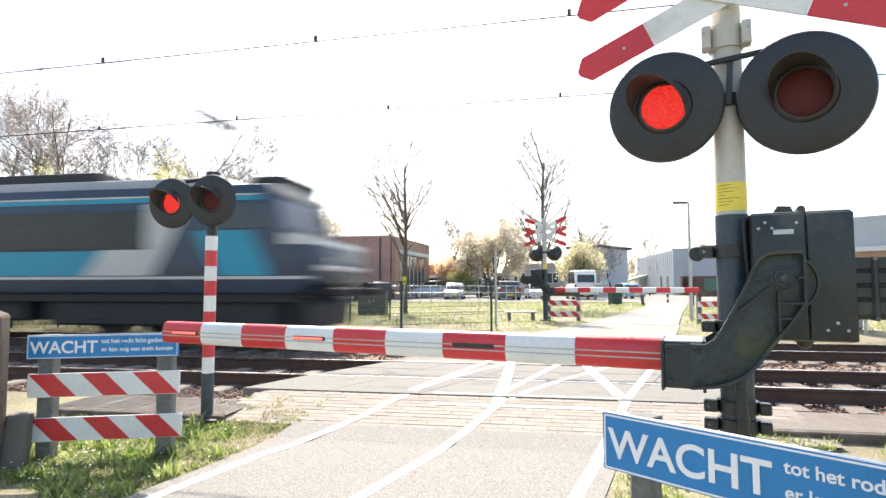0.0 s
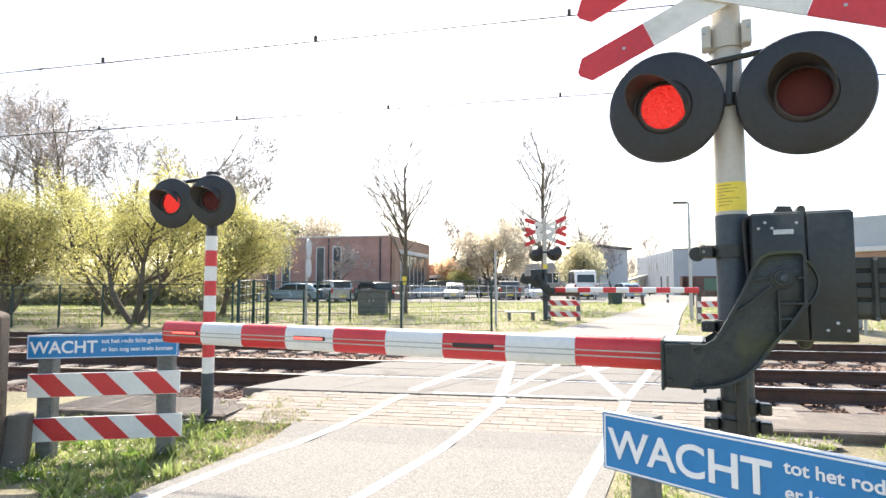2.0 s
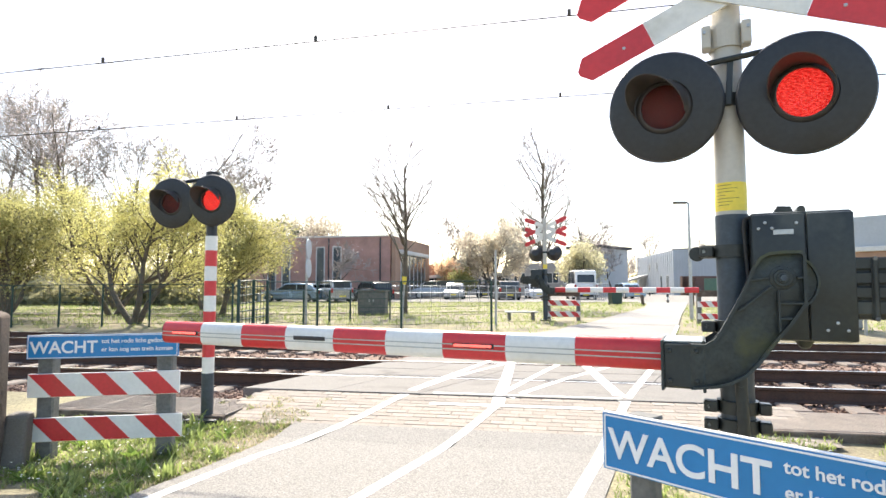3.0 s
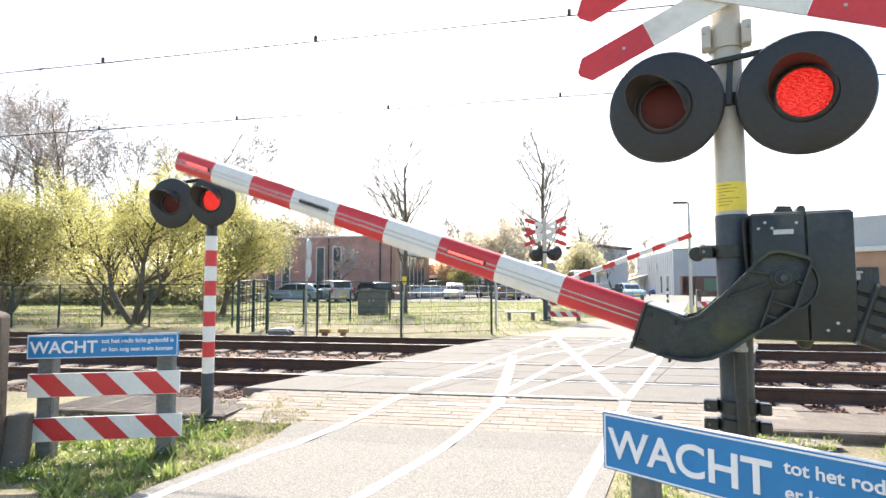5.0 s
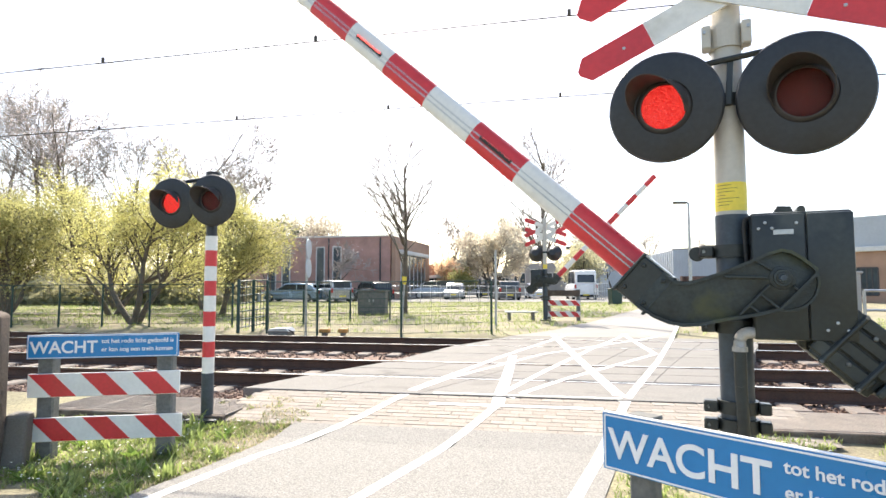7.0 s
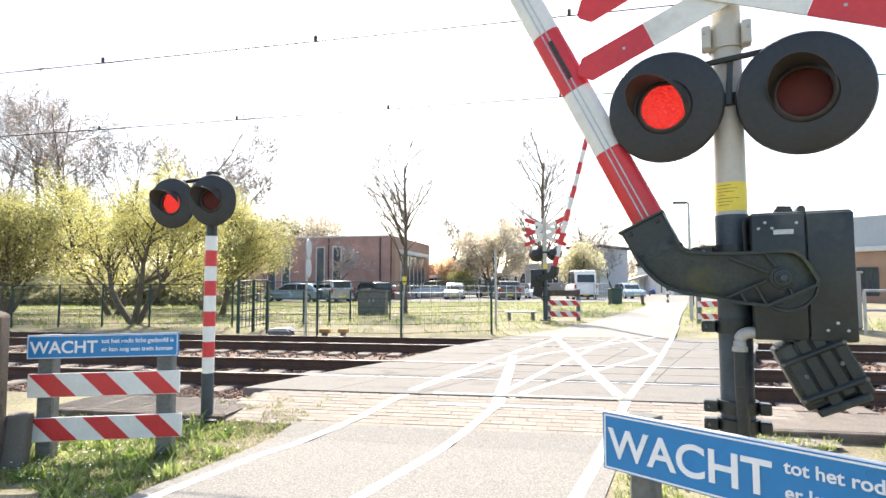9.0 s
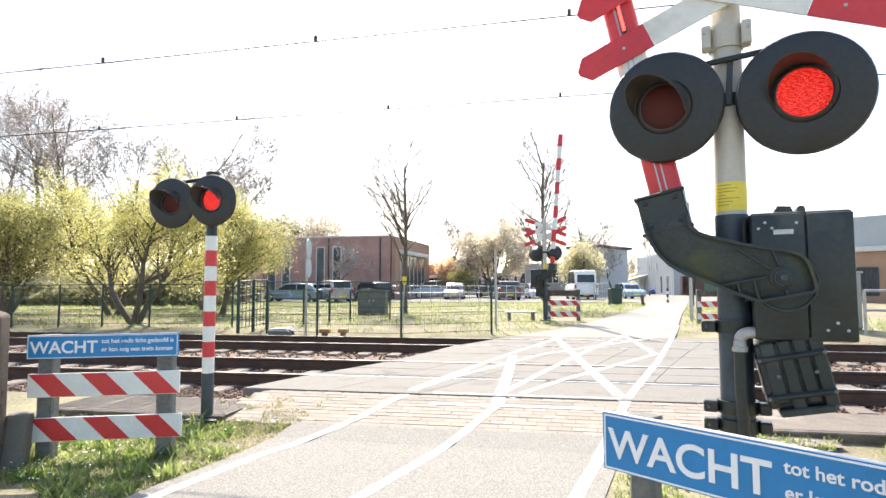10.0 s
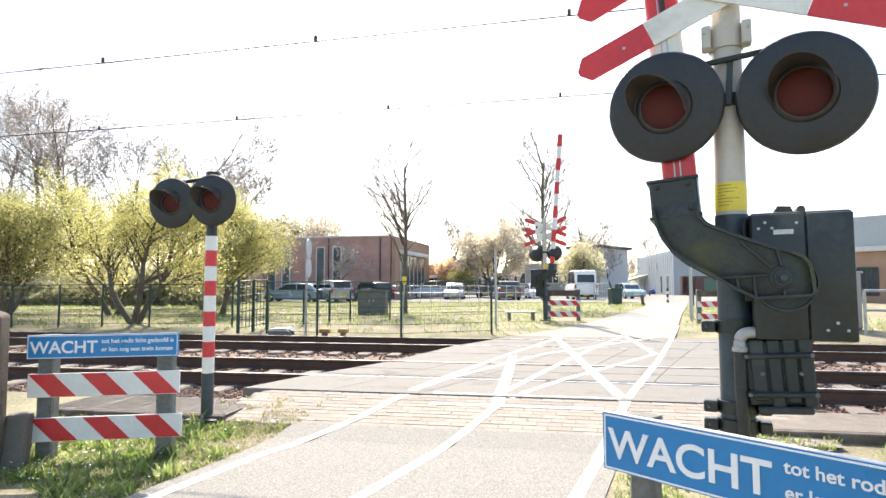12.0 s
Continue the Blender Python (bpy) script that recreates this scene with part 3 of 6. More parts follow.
def boom(m, tip, pitch, count):
    top = thing("barrier_boom", m, "red and white striped barrier boom with a cast fork and counterweight", "barrier", "barrier booms")
    z, hg, wd = -0.352, 0.152, 0.10
    ends = [tip - pitch * i for i in range(count)] + [0.47]
    lights = []
    for i in range(count):
        a, b = ends[i], ends[i + 1]
        seg = part("boom_section", boom_tube(b, a, z, hg, wd), WHITE if i % 2 else RED, top, smooth=True)
        for dz in (0.012, -0.014):
            part("groove_strip", block((a - b, 0.003, 0.006), ((a + b) / 2, 0.0505, z + dz - 0.004)), ZINC, seg)
    part("end_cap", boom_tube(ends[0], ends[0] + 0.012, z, hg - 0.01, wd - 0.01), BLACK, top)
    for x in (tip - 0.22, tip - 1.26, tip - 2.33):
        base = part("light_mount", block((0.235, 0.006, 0.024), (x, 0.0505, z + 0.004), 0.002), HOOD, top)
        bar = part("boom_light", block((0.215, 0.012, 0.014), (0, 0.003, 0), 0.002), [HOOD, BARLIT], top, "red strip lamp")
        for p in bar.data.polygons:
            if p.normal.y > 0.5:
                p.material_index = 1
        bar.matrix_basis = pose(x, 0.0545, z + 0.004)
        lights.append(bar)
    for lat in (0.15, -0.15):
        bm, outer, pm = arm_plate(lat)
        arm = part("fork_arm", bm, CASTING, top, "weathered cast fork arm", smooth=True)
        sgn = 1 if lat > 0 else -1
        rim = bmesh.new()
        c = Vector((sum(p[0] for p in outer) / len(outer), sum(p[1] for p in outer) / len(outer)))
        cnt = len(outer)
        ring = []
        for i in range(cnt):
            p0, p1, p2 = (Vector(outer[(i + k) % cnt]) for k in (-1, 0, 1))
            d = ((p1 - p0).normalized() + (p2 - p1).normalized()).normalized()
            inn = p1 + Vector((d.y, -d.x)) * -0.013
            y0, y1 = lat - sgn * 0.008, lat + sgn * 0.034
            ring.append([rim.verts.new((q.x, yy, q.y)) for q, yy in ((p1, y0), (p1, y1), (inn, y1), (inn, y0))])
        for i in range(cnt - 1):
            for j in range(4):
                rim.faces.new((ring[i][j], ring[i][(j + 1) % 4], ring[i + 1][(j + 1) % 4], ring[i + 1][j]))
        part("rim", rim, CASTING, arm, "raised flange of the casting", smooth=True)
        for p, q in (((0.128, -0.01), (0.05, 0.0)), ((0.165, -0.14), (0.042, -0.035)), ((0.016, -0.055), (0.016, -0.225)), ((0.016, -0.168), (-0.04, -0.168)), ((0.016, -0.105), (-0.076, -0.105)), ((-0.05, 0.0), (-0.08, 0.0))):
            p, q = Vector(p), Vector(q)
            mid, d = (p + q) / 2, q - p
            part("rib", block((d.length, 0.03, 0.011), (mid.x, lat + sgn * 0.016, mid.y), 0.002, turn=Matrix.Rotation(-math.atan2(d.y, d.x), 4, "Y")), CASTING, arm)
        part("pivot_boss", lathe([(0, 0.036), (0.022, 0.036), (0.024, 0.03), (0.034, 0.03), (0.036, 0.018), (0.048, 0.015), (0.052, 0.0)], 32, Matrix.Translation((0, lat, -0.0)) @ Matrix.Rotation(radians(-90 * sgn), 4, "X")), CASTING, arm, smooth=True)
        part("pivot_nut", lathe([(0, 0.052), (0.014, 0.052), (0.0165, 0.034)], 6, Matrix.Translation((0, lat, 0)) @ Matrix.Rotation(radians(-90 * sgn), 4, "X")), BLUEPOLE, arm, "dull steel pivot nut")
    # socket that holds the boom
    sock = part("socket", block((0.17, 0.30, 0.202), (0.39, 0, -0.383), 0.012, seg=2), CASTING, top, smooth=True)
    for sgn in (-1, 1):
        part("socket_cover", block((0.155, 0.012, 0.188), (0.39, sgn * 0.153, -0.383), 0.004), MACHINE, sock)
        for x in (0.336, 0.444):
            for zz in (-0.318, -0.448):
                part("bolt", lathe([(0, 0.012), (0.009, 0.01), (0.012, 0)], 6, Matrix.Translation((x, sgn * 0.159, zz)) @ Matrix.Rotation(radians(-90 * sgn), 4, "X")), MACHINE, sock)
    part("cap_plate", block((0.175, 0.29, 0.008), (0.385, 0, -0.279), 0.002), ZINC, sock, "bare metal top plate")
    # flanged edges of the socket
    for x in (0.306, 0.474):
        part("socket_flange", block((0.014, 0.326, 0.222), (x, 0, -0.383), 0.004), CASTING, sock)
    # counterweight
    cw = part("counterweight", block((0.27, 0.20, 0.25), (-0.415, 0, -0.035), 0.012, seg=2), MACHINE, top, smooth=True)
    for zz, dx, tk in ((0.066, 0.0, 0.05), (0.008, 0.02, 0.05), (-0.05, 0.0, 0.05), (-0.112, 0.03, 0.058)):
        part("weight_plate", block((0.285 - dx, 0.235, tk), (-0.415 + dx / 2, 0, zz), 0.006), MACHINE, cw)
    for xx in (-0.5, -0.34):
        part("clamp_strap", block((0.026, 0.246, 0.254), (xx, 0, -0.035), 0.004), MACHINE, cw)
        part("tie_rod", rod((xx, 0.126, 0.09), (xx, 0.126, -0.16), 0.01), MACHINE, cw)
        for zz in (0.085, -0.155):
            part("nut", lathe([(0, 0.01), (0.008, 0.008), (0.01, 0)], 6, Matrix.Translation((xx, 0.13, zz)) @ Matrix.Rotation(radians(-90), 4, "X")), GREYPOST, cw)
    cw.matrix_basis = Matrix.Translation((0.017, 0, -0.01))
    part("end_bar", block((0.03, 0.26, 0.20), (-0.565, 0, -0.03), 0.006), CASTING, cw)
    for zz in (0.04, -0.1):
        part("bolt", lathe([(0, 0.01), (0.008, 0.008), (0.01, 0)], 8, Matrix.Translation((-0.415, 0.118, zz)) @ Matrix.Rotation(radians(-90), 4, "X")), GREYPOST, cw)
    part("rear_link", block((0.26, 0.03, 0.05), (-0.24, -0.15, -0.01), 0.008), CASTING, top)
    return top, lights


NEAR_BOOM, BOOM_LIGHTS = boom(BOOM_REST, 3.752, 0.3585, 9)


def left_signal():
    x, y = (-2.23, 5.47)
    top = thing("crossing_signal", pose(x, y, land(x, y) - 0.01, 0, 0, -6), "red and white banded post with two hooded crossing lamps", "crossing signal")
    hs = [0.0, 0.44, 0.59, 0.735, 0.88, 1.02, 1.17, 1.31, 1.45, 1.60, 1.74]
    part("base_tube", rod((0, 0, 0), (0, 0, hs[1]), 0.056, n=24), BLUEPOLE, top, "dark grey base tube", smooth=True)
    for i in range(1, 10):
        part("band", rod((0, 0, hs[i]), (0, 0, hs[i + 1]), 0.0555, n=24), WHITE if i % 2 else RED, top, smooth=True)
    part("neck", rod((0, 0, hs[10]), (0, 0, 2.32), 0.05, n=24), BLACK, top, smooth=True)
    part("cap", rod((0, 0, 2.32), (0, 0, 2.36), 0.065, n=20), BLACK, top)
    part("yoke", pipe([(-0.5, 0.03, 2.255), (0.0, 0.0, 2.31)], 0.018), BLACK, top)
    part("foot_plate", block((0.3, 0.3, 0.035), (0, 0, 0.012), 0.006), MACHINE, top)
    a = lamp_unit("lamp", pose(-0.39, -0.05, 2.06, 4, 0, -4), top, 0.245, -34, -22.0)
    b = lamp_unit("lamp", pose(0.055, -0.12, 2.07, 4, 0, -4), top, 0.245, -34, -22.0)
    return [a, b]


LEFT_LAMPS = left_signal()


def warning_board(m, length, planks, posts, label, thick=(0.12, 0.1)):
    """A blue warning sign with two striped planks on grey posts; x along it, its face looks along -y."""
    top = thing("warning_sign", m, label, "warning sign")
    for x in posts:
        p = part("post", block((*thick, 0.97), (x, 0.025 + thick[1] / 2, 0.455), 0.012), GREYPOST, top)
        part("post_cap", block((thick[0] + 0.006, thick[1] + 0.006, 0.014), (x, 0.025 + thick[1] / 2, 0.946), 0.004), GREYPOST, p)
    h = 0.175
    board = part("board", block((length, 0.018, h), (0, 0, 0.865), 0.003), BLUE, top, "blue board with white lettering")
    fr = bmesh.new()
    for z in (0.865 - h / 2 + 0.007, 0.865 + h / 2 - 0.007):
        block((length - 0.02, 0.003, 0.005), (0, -0.0095, z), bm=fr)
    for x in (-length / 2 + 0.01, length / 2 - 0.01):
        block((0.005, 0.003, h - 0.014), (x, -0.0095, 0.865), bm=fr)
    part("border", fr, LETTER, board)
    # bare top edge as a white strip, with the sun's brightness in its colour
    part("bare_edge", block((length - 0.006, 0.017, 0.004), (0, 0, 0.865 + h / 2 + 0.001), 0.001), LETTER, board, "pale bare top edge, whitened to look sunlit")
    face = Matrix.Rotation(radians(90), 4, "X")
    words("lettering", "WACHT", 0.126, Matrix.Translation((-length / 2 + 0.025, -0.0105, 0.82)) @ face, LETTER, board, 0.0022)
    words("lettering", "tot het rode licht gedoofd is", 0.0455, Matrix.Translation((-length / 2 + 0.525, -0.0105, 0.888)) @ face, LETTER, board, 0.0008)
    words("lettering", "er kan nog een trein komen", 0.0455, Matrix.Translation((-length / 2 + 0.525, -0.0105, 0.826)) @ face, LETTER, board, 0.0008)
    for dx, z in planks:
        plank = part("striped_plank", block((length, 0.02, h), (dx, 0.008, z), 0.003), WHITE, top, "white plank with red diagonal stripes")
        w = length / 5.9
        for k in range(3):
            x = -length / 2 + w * (0.03 + 2 * k)
            pts = [(x, h / 2 - 0.004), (x + w * 0.95, h / 2 - 0.004), (x + w * 1.85, -h / 2 + 0.004), (x + w * 0.9, -h / 2 + 0.004)]
            part("stripe", slab(pts, 0.004, Matrix.Translation((dx, -0.003, z)) @ face), RED, plank)
    return top


lx, ly = -2.56, 4.36
warning_board(pose(lx, ly, -0.185, 0, -0.6, 7), 1.08, [(0.01, 0.58), (0.03, 0.255)], (-0.42, 0.43), "blue warning sign over two red and white planks in grass")
rx, ry = 0.515, 1.86
warning_board(pose(rx + 0.565 * 0.655, ry - 0.565 * 0.757, -0.228, 0, 0, -49.2), 1.13, [(0.02, 0.58), (0.03, 0.255)], (-0.455, 0.40), "blue warning sign over two red and white planks at the roadside", (0.085, 0.06))


def loco():
    """An electric locomotive; x along the rails, 0 at its rear buffers, y = 0 on the near side."""
    top = thing("locomotive", RAIL @ Matrix.Translation((-4.25, GAUGE_B + 0.7525, 0)), "dark blue-grey electric locomotive with bright blue flank bands", "locomotive")
    navy = material("loco_slate_blue", (0.028, 0.045, 0.075), 0.35, vary=0.12, scale=1, fine=20, bump=0.02)
    sky_blue = material("loco_bright_blue", (0.0, 0.25, 0.36), 0.35, vary=0.1, scale=1, fine=20, bump=0.02)
    grey = material("loco_light_grey", (0.36, 0.36, 0.36), 0.4, vary=0.1, scale=1, fine=20, bump=0.02)
    dark = material("loco_underframe", (0.025, 0.025, 0.027), 0.7, vary=0.25, bump=0.2)
    w = 1.42
    mid = Matrix(((1, 0, 0, 0), (0, 0, 1, 0), (0, 1, 0, 0), (0, 0, 0, 1)))
    shade = material("loco_dark_window", (0.012, 0.013, 0.015), 0.3, vary=0.2, scale=1, fine=10, bump=0.0)
    pale = material("loco_pale_grey", (0.5, 0.49, 0.46), 0.4, vary=0.1, scale=1, fine=20, bump=0.02)
    body = part("body", slab([(-0.45, 1.0), (-0.08, 1.25), (-0.03, 1.75), (-0.1, 2.08), (-0.86, 2.22), (-0.84, 2.32), (-0.98, 2.98), (-1.08, 3.2), (-16.4, 3.2), (-16.75, 2.95), (-17.05, 2.3), (-16.95, 2.17), (-17.5, 2.06), (-17.6, 1.3), (-17.1, 1.0)], 2 * w, mid, bevel=0.05), navy, top, smooth=True)
    part("roof", slab([(-1.9, 3.2), (-2.4, 3.42), (-15.6, 3.42), (-16.0, 3.2)], 2 * w - 0.5, mid, bevel=0.05), grey, top, smooth=True)
    part("roof_gear", slab([(-5.2, 3.4), (-5.3, 3.66), (-13.2, 3.66), (-13.4, 3.4)], 1.9, mid, bevel=0.04), dark, top)
    part("roof_box", slab([(-1.0, 3.18), (-0.95, 3.46), (-1.8, 3.46), (-1.95, 3.18)], 1.7, mid, bevel=0.04), dark, top)
    part("cab_visor", block((0.5, 2 * w - 0.1, 0.16), (-1.16, 0, 3.12), 0.05), pale, body)
    y = -w - 0.004
    part("window_band", block((8.7, 0.02, 0.8), (-8.16, y, 2.31), 0.01), shade, body)
    part("cab_side_window", block((0.5, 0.02, 0.55), (-1.85, y, 2.57), 0.01), GLASS, body)
    part("cab_side_window", block((0.36, 0.02, 0.5), (-1.3, y, 2.55), 0.01), GLASS, body)
    part("cab_window", slab([(-0.83, 2.36), (-0.955, 2.93), (-1.02, 2.91), (-0.9, 2.34)], 2.4, mid), GLASS, body)
    side = Matrix(((1, 0, 0, 0), (0, 0, 1, y), (0, 1, 0, 0), (0, 0, 0, 1)))
    part("colour_band", slab([(-16.5, 1.37), (-5.25, 1.37), (-4.81, 1.88), (-16.5, 1.88)], 0.006, side), sky_blue, body)
    part("colour_band", slab([(-1.01, 1.37), (-2.18, 1.37), (-2.68, 2.27), (-1.51, 2.27)], 0.006, side), sky_blue, body)
    part("colour_band", slab([(-5.22, 1.37), (-3.6, 1.37), (-2.85, 2.84), (-3.79, 2.84), (-3.79, 1.9), (-4.79, 1.9)], 0.006, side), pale, body)
    part("colour_band", block((15.0, 0.006, 0.09), (-8.8, y, 2.92)), sky_blue, body)
    part("colour_band", block((15.0, 0.007, 0.035), (-8.8, y, 2.99)), pale, body)
    part("colour_band", block((16.6, 0.01, 0.06), (-8.5, y, 1.32)), pale, body)
    part("nose_panel", slab([(-0.8, 1.98), (-0.05, 1.96), (-0.08, 2.09), (-0.8, 2.22)], 2 * w + 0.02, mid, bevel=0.01), pale, body)
    part("nose_stripe", block((0.5, 2.7, 0.12), (-0.26, 0, 1.52), 0.03), pale, body)
    for k in (-0.95, 0.95):
        part("buffer", rod((-0.4, k, 1.03), (0.5, k, 1.03), 0.09, n=14), dark, top)
        part("buffer_plate", rod((0.5, k, 1.03), (0.54, k, 1.03), 0.23, n=18), dark, top)
        part("tail_lamp", rod((-0.2, k * 0.8, 1.66), (0.02, k * 0.8, 1.66), 0.09, n=14), pale, top)
    part("snow_plough", slab([(-0.6, 0.3), (-0.25, 0.3), (-0.2, 0.75), (-0.6, 0.95)], 2.4, mid, bevel=0.03), dark, top)
    part("skirt", block((16.2, 2.7, 0.26), (-8.7, 0, 1.13), 0.02), grey, top)
    part("sill", block((16.6, 2.6, 0.34), (-8.85, 0, 0.98), 0.03), dark, top)
    for x in (-3.6, -13.6):
        bogie = part("bogie", block((5.4, 2.4, 0.6), (x, 0, 0.62), 0.05), dark, top)
        for dx in (-1.4, 1.4):
            part("wheel", rod((x + dx, -0.82, 0.56), (x + dx, -0.69, 0.56), 0.55, n=28), dark, bogie)
            part("wheel", rod((x + dx, 0.69, 0.56), (x + dx, 0.82, 0.56), 0.55, n=28), dark, bogie)
            part("axle_box", block((0.4, 0.25, 0.35), (x + dx, -1.1, 0.6), 0.04), dark, bogie)
    part("tank", block((3.6, 2.3, 0.5), (-8.7, 0, 0.65), 0.05), dark, top)
    pan = part("pantograph", pipe([(-3.4, 0, 3.55), (-5.0, 0, 4.3), (-3.3, 0, 5.0)], 0.035), dark, top)
    part("contact_strip", block((0.3, 1.6, 0.05), (-3.3, 0, 5.0), 0.02), dark, pan)
    part("horn", block((0.1, 1.6, 0.03), (-3.0, 0, 5.03), 0.01), dark, pan)
    return top


LOCO = loco()


# ---- more materials ----
BARK = material("bark", (0.12, 0.098, 0.075), 0.9, vary=0.3, scale=6, fine=40, bump=0.5, stain=(0.13, 0.13, 0.07))
TWIG = material("bare_twig", (0.33, 0.29, 0.265), 0.9, vary=0.25, scale=2, fine=30, bump=0.2)
LEAF_LIME = leafy("young_lime_leaf", (0.5, 0.475, 0.19), 0.62, 0.4)
LEAF_PALE = leafy("pale_green_bud", (0.6, 0.56, 0.36), 0.62, 0.3)
LEAF_BEIGE = leafy("beige_blossom", (0.6, 0.54, 0.43), 0.64, 0.3)
LEAF_PINK = leafy("pale_bud", (0.68, 0.61, 0.57), 0.65, 0.25)
LEAF_ORANGE = leafy("orange_blossom", (0.9, 0.7, 0.48), 0.68, 0.25)
LEAF_DARK = leafy("hedge_leaf", (0.12, 0.15, 0.07), 0.3, 0.4)
PETAL = leafy("daisy_petal", (0.8, 0.8, 0.75), 0.2, 0.05)
GREENPAINT = material("dark_green_coat", (0.012, 0.045, 0.035), 0.45, vary=0.15, bump=0.02)
BRICKWALL = material("red_brick_wall", (0.42, 0.25, 0.21), 0.9, vary=0.16, scale=1.2, fine=30, bump=0.3, stain=(0.38, 0.235, 0.2), stain_at=0.68)
PALEBRICK = material("pale_brick_wall", (0.38, 0.24, 0.17), 0.9, vary=0.12, scale=1.2, fine=30, bump=0.3)
CLAD = material("light_grey_cladding", (0.42, 0.45, 0.48), 0.5, 0.1, vary=0.06, scale=0.6, fine=8, bump=0.05)
GREYWALL = material("grey_render", (0.36, 0.35, 0.33), 0.85, vary=0.08, scale=0.6, fine=20, bump=0.1)
ROOFING = material("dark_roofing", (0.06, 0.06, 0.065), 0.8, vary=0.2, bump=0.2)
FRAME = material("pale_window_frame", (0.6, 0.6, 0.58), 0.5, vary=0.06, bump=0.02)
PANE = material("window_pane", (0.05, 0.07, 0.085), 0.05, vary=0.2, scale=0.7, fine=4, bump=0)
WOOD = material("weathered_timber", (0.1, 0.075, 0.058), 0.9, vary=0.3, scale=8, fine=60, bump=0.6, stain=(0.16, 0.135, 0.11))
PATHSAND = material("sandy_path", (0.33, 0.28, 0.22), 0.95, vary=0.2, scale=2, fine=40, bump=0.4)


# ---- pavers between road and rails ----
def pavers():
    base = bmesh.new()
    cs = np.arange(4.98, 6.05, 0.1)
    grid = [[base.verts.new((s, c, level(c) - 0.0015)) for s in np.linspace(-3.25 + (c - 5.0) * 0.2, 2.3, 12)] for c in cs]
    for a, b in zip(grid, grid[1:]):
        for i in range(11):
            base.faces.new((a[i], a[i + 1], b[i + 1], b[i]))
    top = part("paver_bed", base, JOINT)
    top.matrix_basis = RAIL
    tagged(top, "strip of worn clay pavers with sandy joints before the rails", "pavement", kind="structure")
    shapes = []
    for k in range(4):
        random.seed(20 + k)
        w, d = 0.205 + random.uniform(-0.004, 0.004), 0.098 + random.uniform(-0.003, 0.002)
        shapes.append(mesh_of(block((w, d, 0.06), (0, 0, -0.03), 0.006), "paver", PAVER))
    random.seed(5)
    for r in range(10):
        c = 5.03 + r * 0.103
        slope = math.atan2(level(c + 0.05) - level(c - 0.05), 0.1)
        s = -3.2 + (c - 5.0) * 0.2 + (0.105 if r % 2 else 0)
        while s < 2.25:
            ob = new("paver", random.choice(shapes))
            ob.parent = top
            ob.matrix_basis = pose(s, c, level(c) + random.uniform(-0.001, 0.003), math.degrees(slope) + random.uniform(-0.4, 0.4), random.uniform(-0.4, 0.4), random.uniform(-0.8, 0.8))
            s += 0.213


# ---- chequer plates over the cable ducts ----
def plates():
    for s0, s1, c0, c1 in ((-4.9, -2.95, 5.02, 5.72), (1.75, 4.6, 5.25, 5.98)):
        z = -0.075 if s0 < 0 else -0.06
        top = thing("duct_cover", RAIL @ Matrix.Translation((s0, c0, z)), "ribbed steel cover plates over a duct beside the rails", "duct cover", "duct covers")
        k = round((s1 - s0) / 0.48)
        w = (s1 - s0) / k
        for i in range(k):
            pl = part("cover_plate", block((w - 0.012, c1 - c0, 0.014), (w * (i + 0.5), (c1 - c0) / 2, 0), 0.003), CHEQUER, top)
            bars = bmesh.new()
            for j in range(17):
                block((0.008, c1 - c0 - 0.04, 0.006), (w * i + 0.03 + j * (w - 0.06) / 16, (c1 - c0) / 2, 0.009), bm=bars)
            part("ribs", bars, CHEQUER, pl)
        part("kerb", block((s1 - s0, 0.07, 0.16), ((s1 - s0) / 2, -0.04, -0.075), 0.01), WOOD, top)


plates()


# ---- grass ----
def blades(name, spots, size, lean, mat, label, seed, per=1):
    """Many thin bent blades joined in one mesh."""
    rng = np.random.default_rng(seed)
    vs, fs = [], []
    for x, y in spots:
        z = land(x, y) - 0.012
        for _ in range(per):
            a, h = rng.uniform(0, 6.28), size * rng.uniform(0.45, 1.25)
            w = 0.05 * h + 0.0025
            dx, dy = math.cos(a), math.sin(a)
            b = lean * h * rng.uniform(0.2, 1.2)
            px, py = x + rng.normal(0, size * 0.35), y + rng.normal(0, size * 0.35)
            k = len(vs)
            vs += [(px - dy * w, py + dx * w, z), (px + dy * w, py - dx * w, z), (px + dx * b * 0.35 + dy * w * 0.8, py + dy * b * 0.35 - dx * w * 0.8, z + h * 0.6), (px + dx * b * 0.35 - dy * w * 0.8, py + dy * b * 0.35 + dx * w * 0.8, z + h * 0.6), (px + dx * b, py + dy * b, z + h)]
            fs += [(k, k + 1, k + 2, k + 3), (k + 3, k + 2, k + 4)]
    me = bpy.data.meshes.new(name)
    me.from_pydata(vs, [], fs)
    me.materials.append(mat)
    return tagged(new(name, me), label, "grass", kind="stuff")


def scatter(count, seed, x0, x1, y0, y1, keep):
    rng = np.random.default_rng(seed)
    out = []
    inv = RAIL.inverted()
    while len(out) < count:
        x, y = rng.uniform(x0, x1), rng.uniform(y0, y1)
        p = inv @ Vector((x, y, 0))
        if keep(p.x, p.y, x, y):
            out.append((x, y))
    return out


def off_road(s, c):
    return not (edge_at(ROAD_L, c) - 0.02 < s < edge_at(ROAD_R, c) + 0.03)


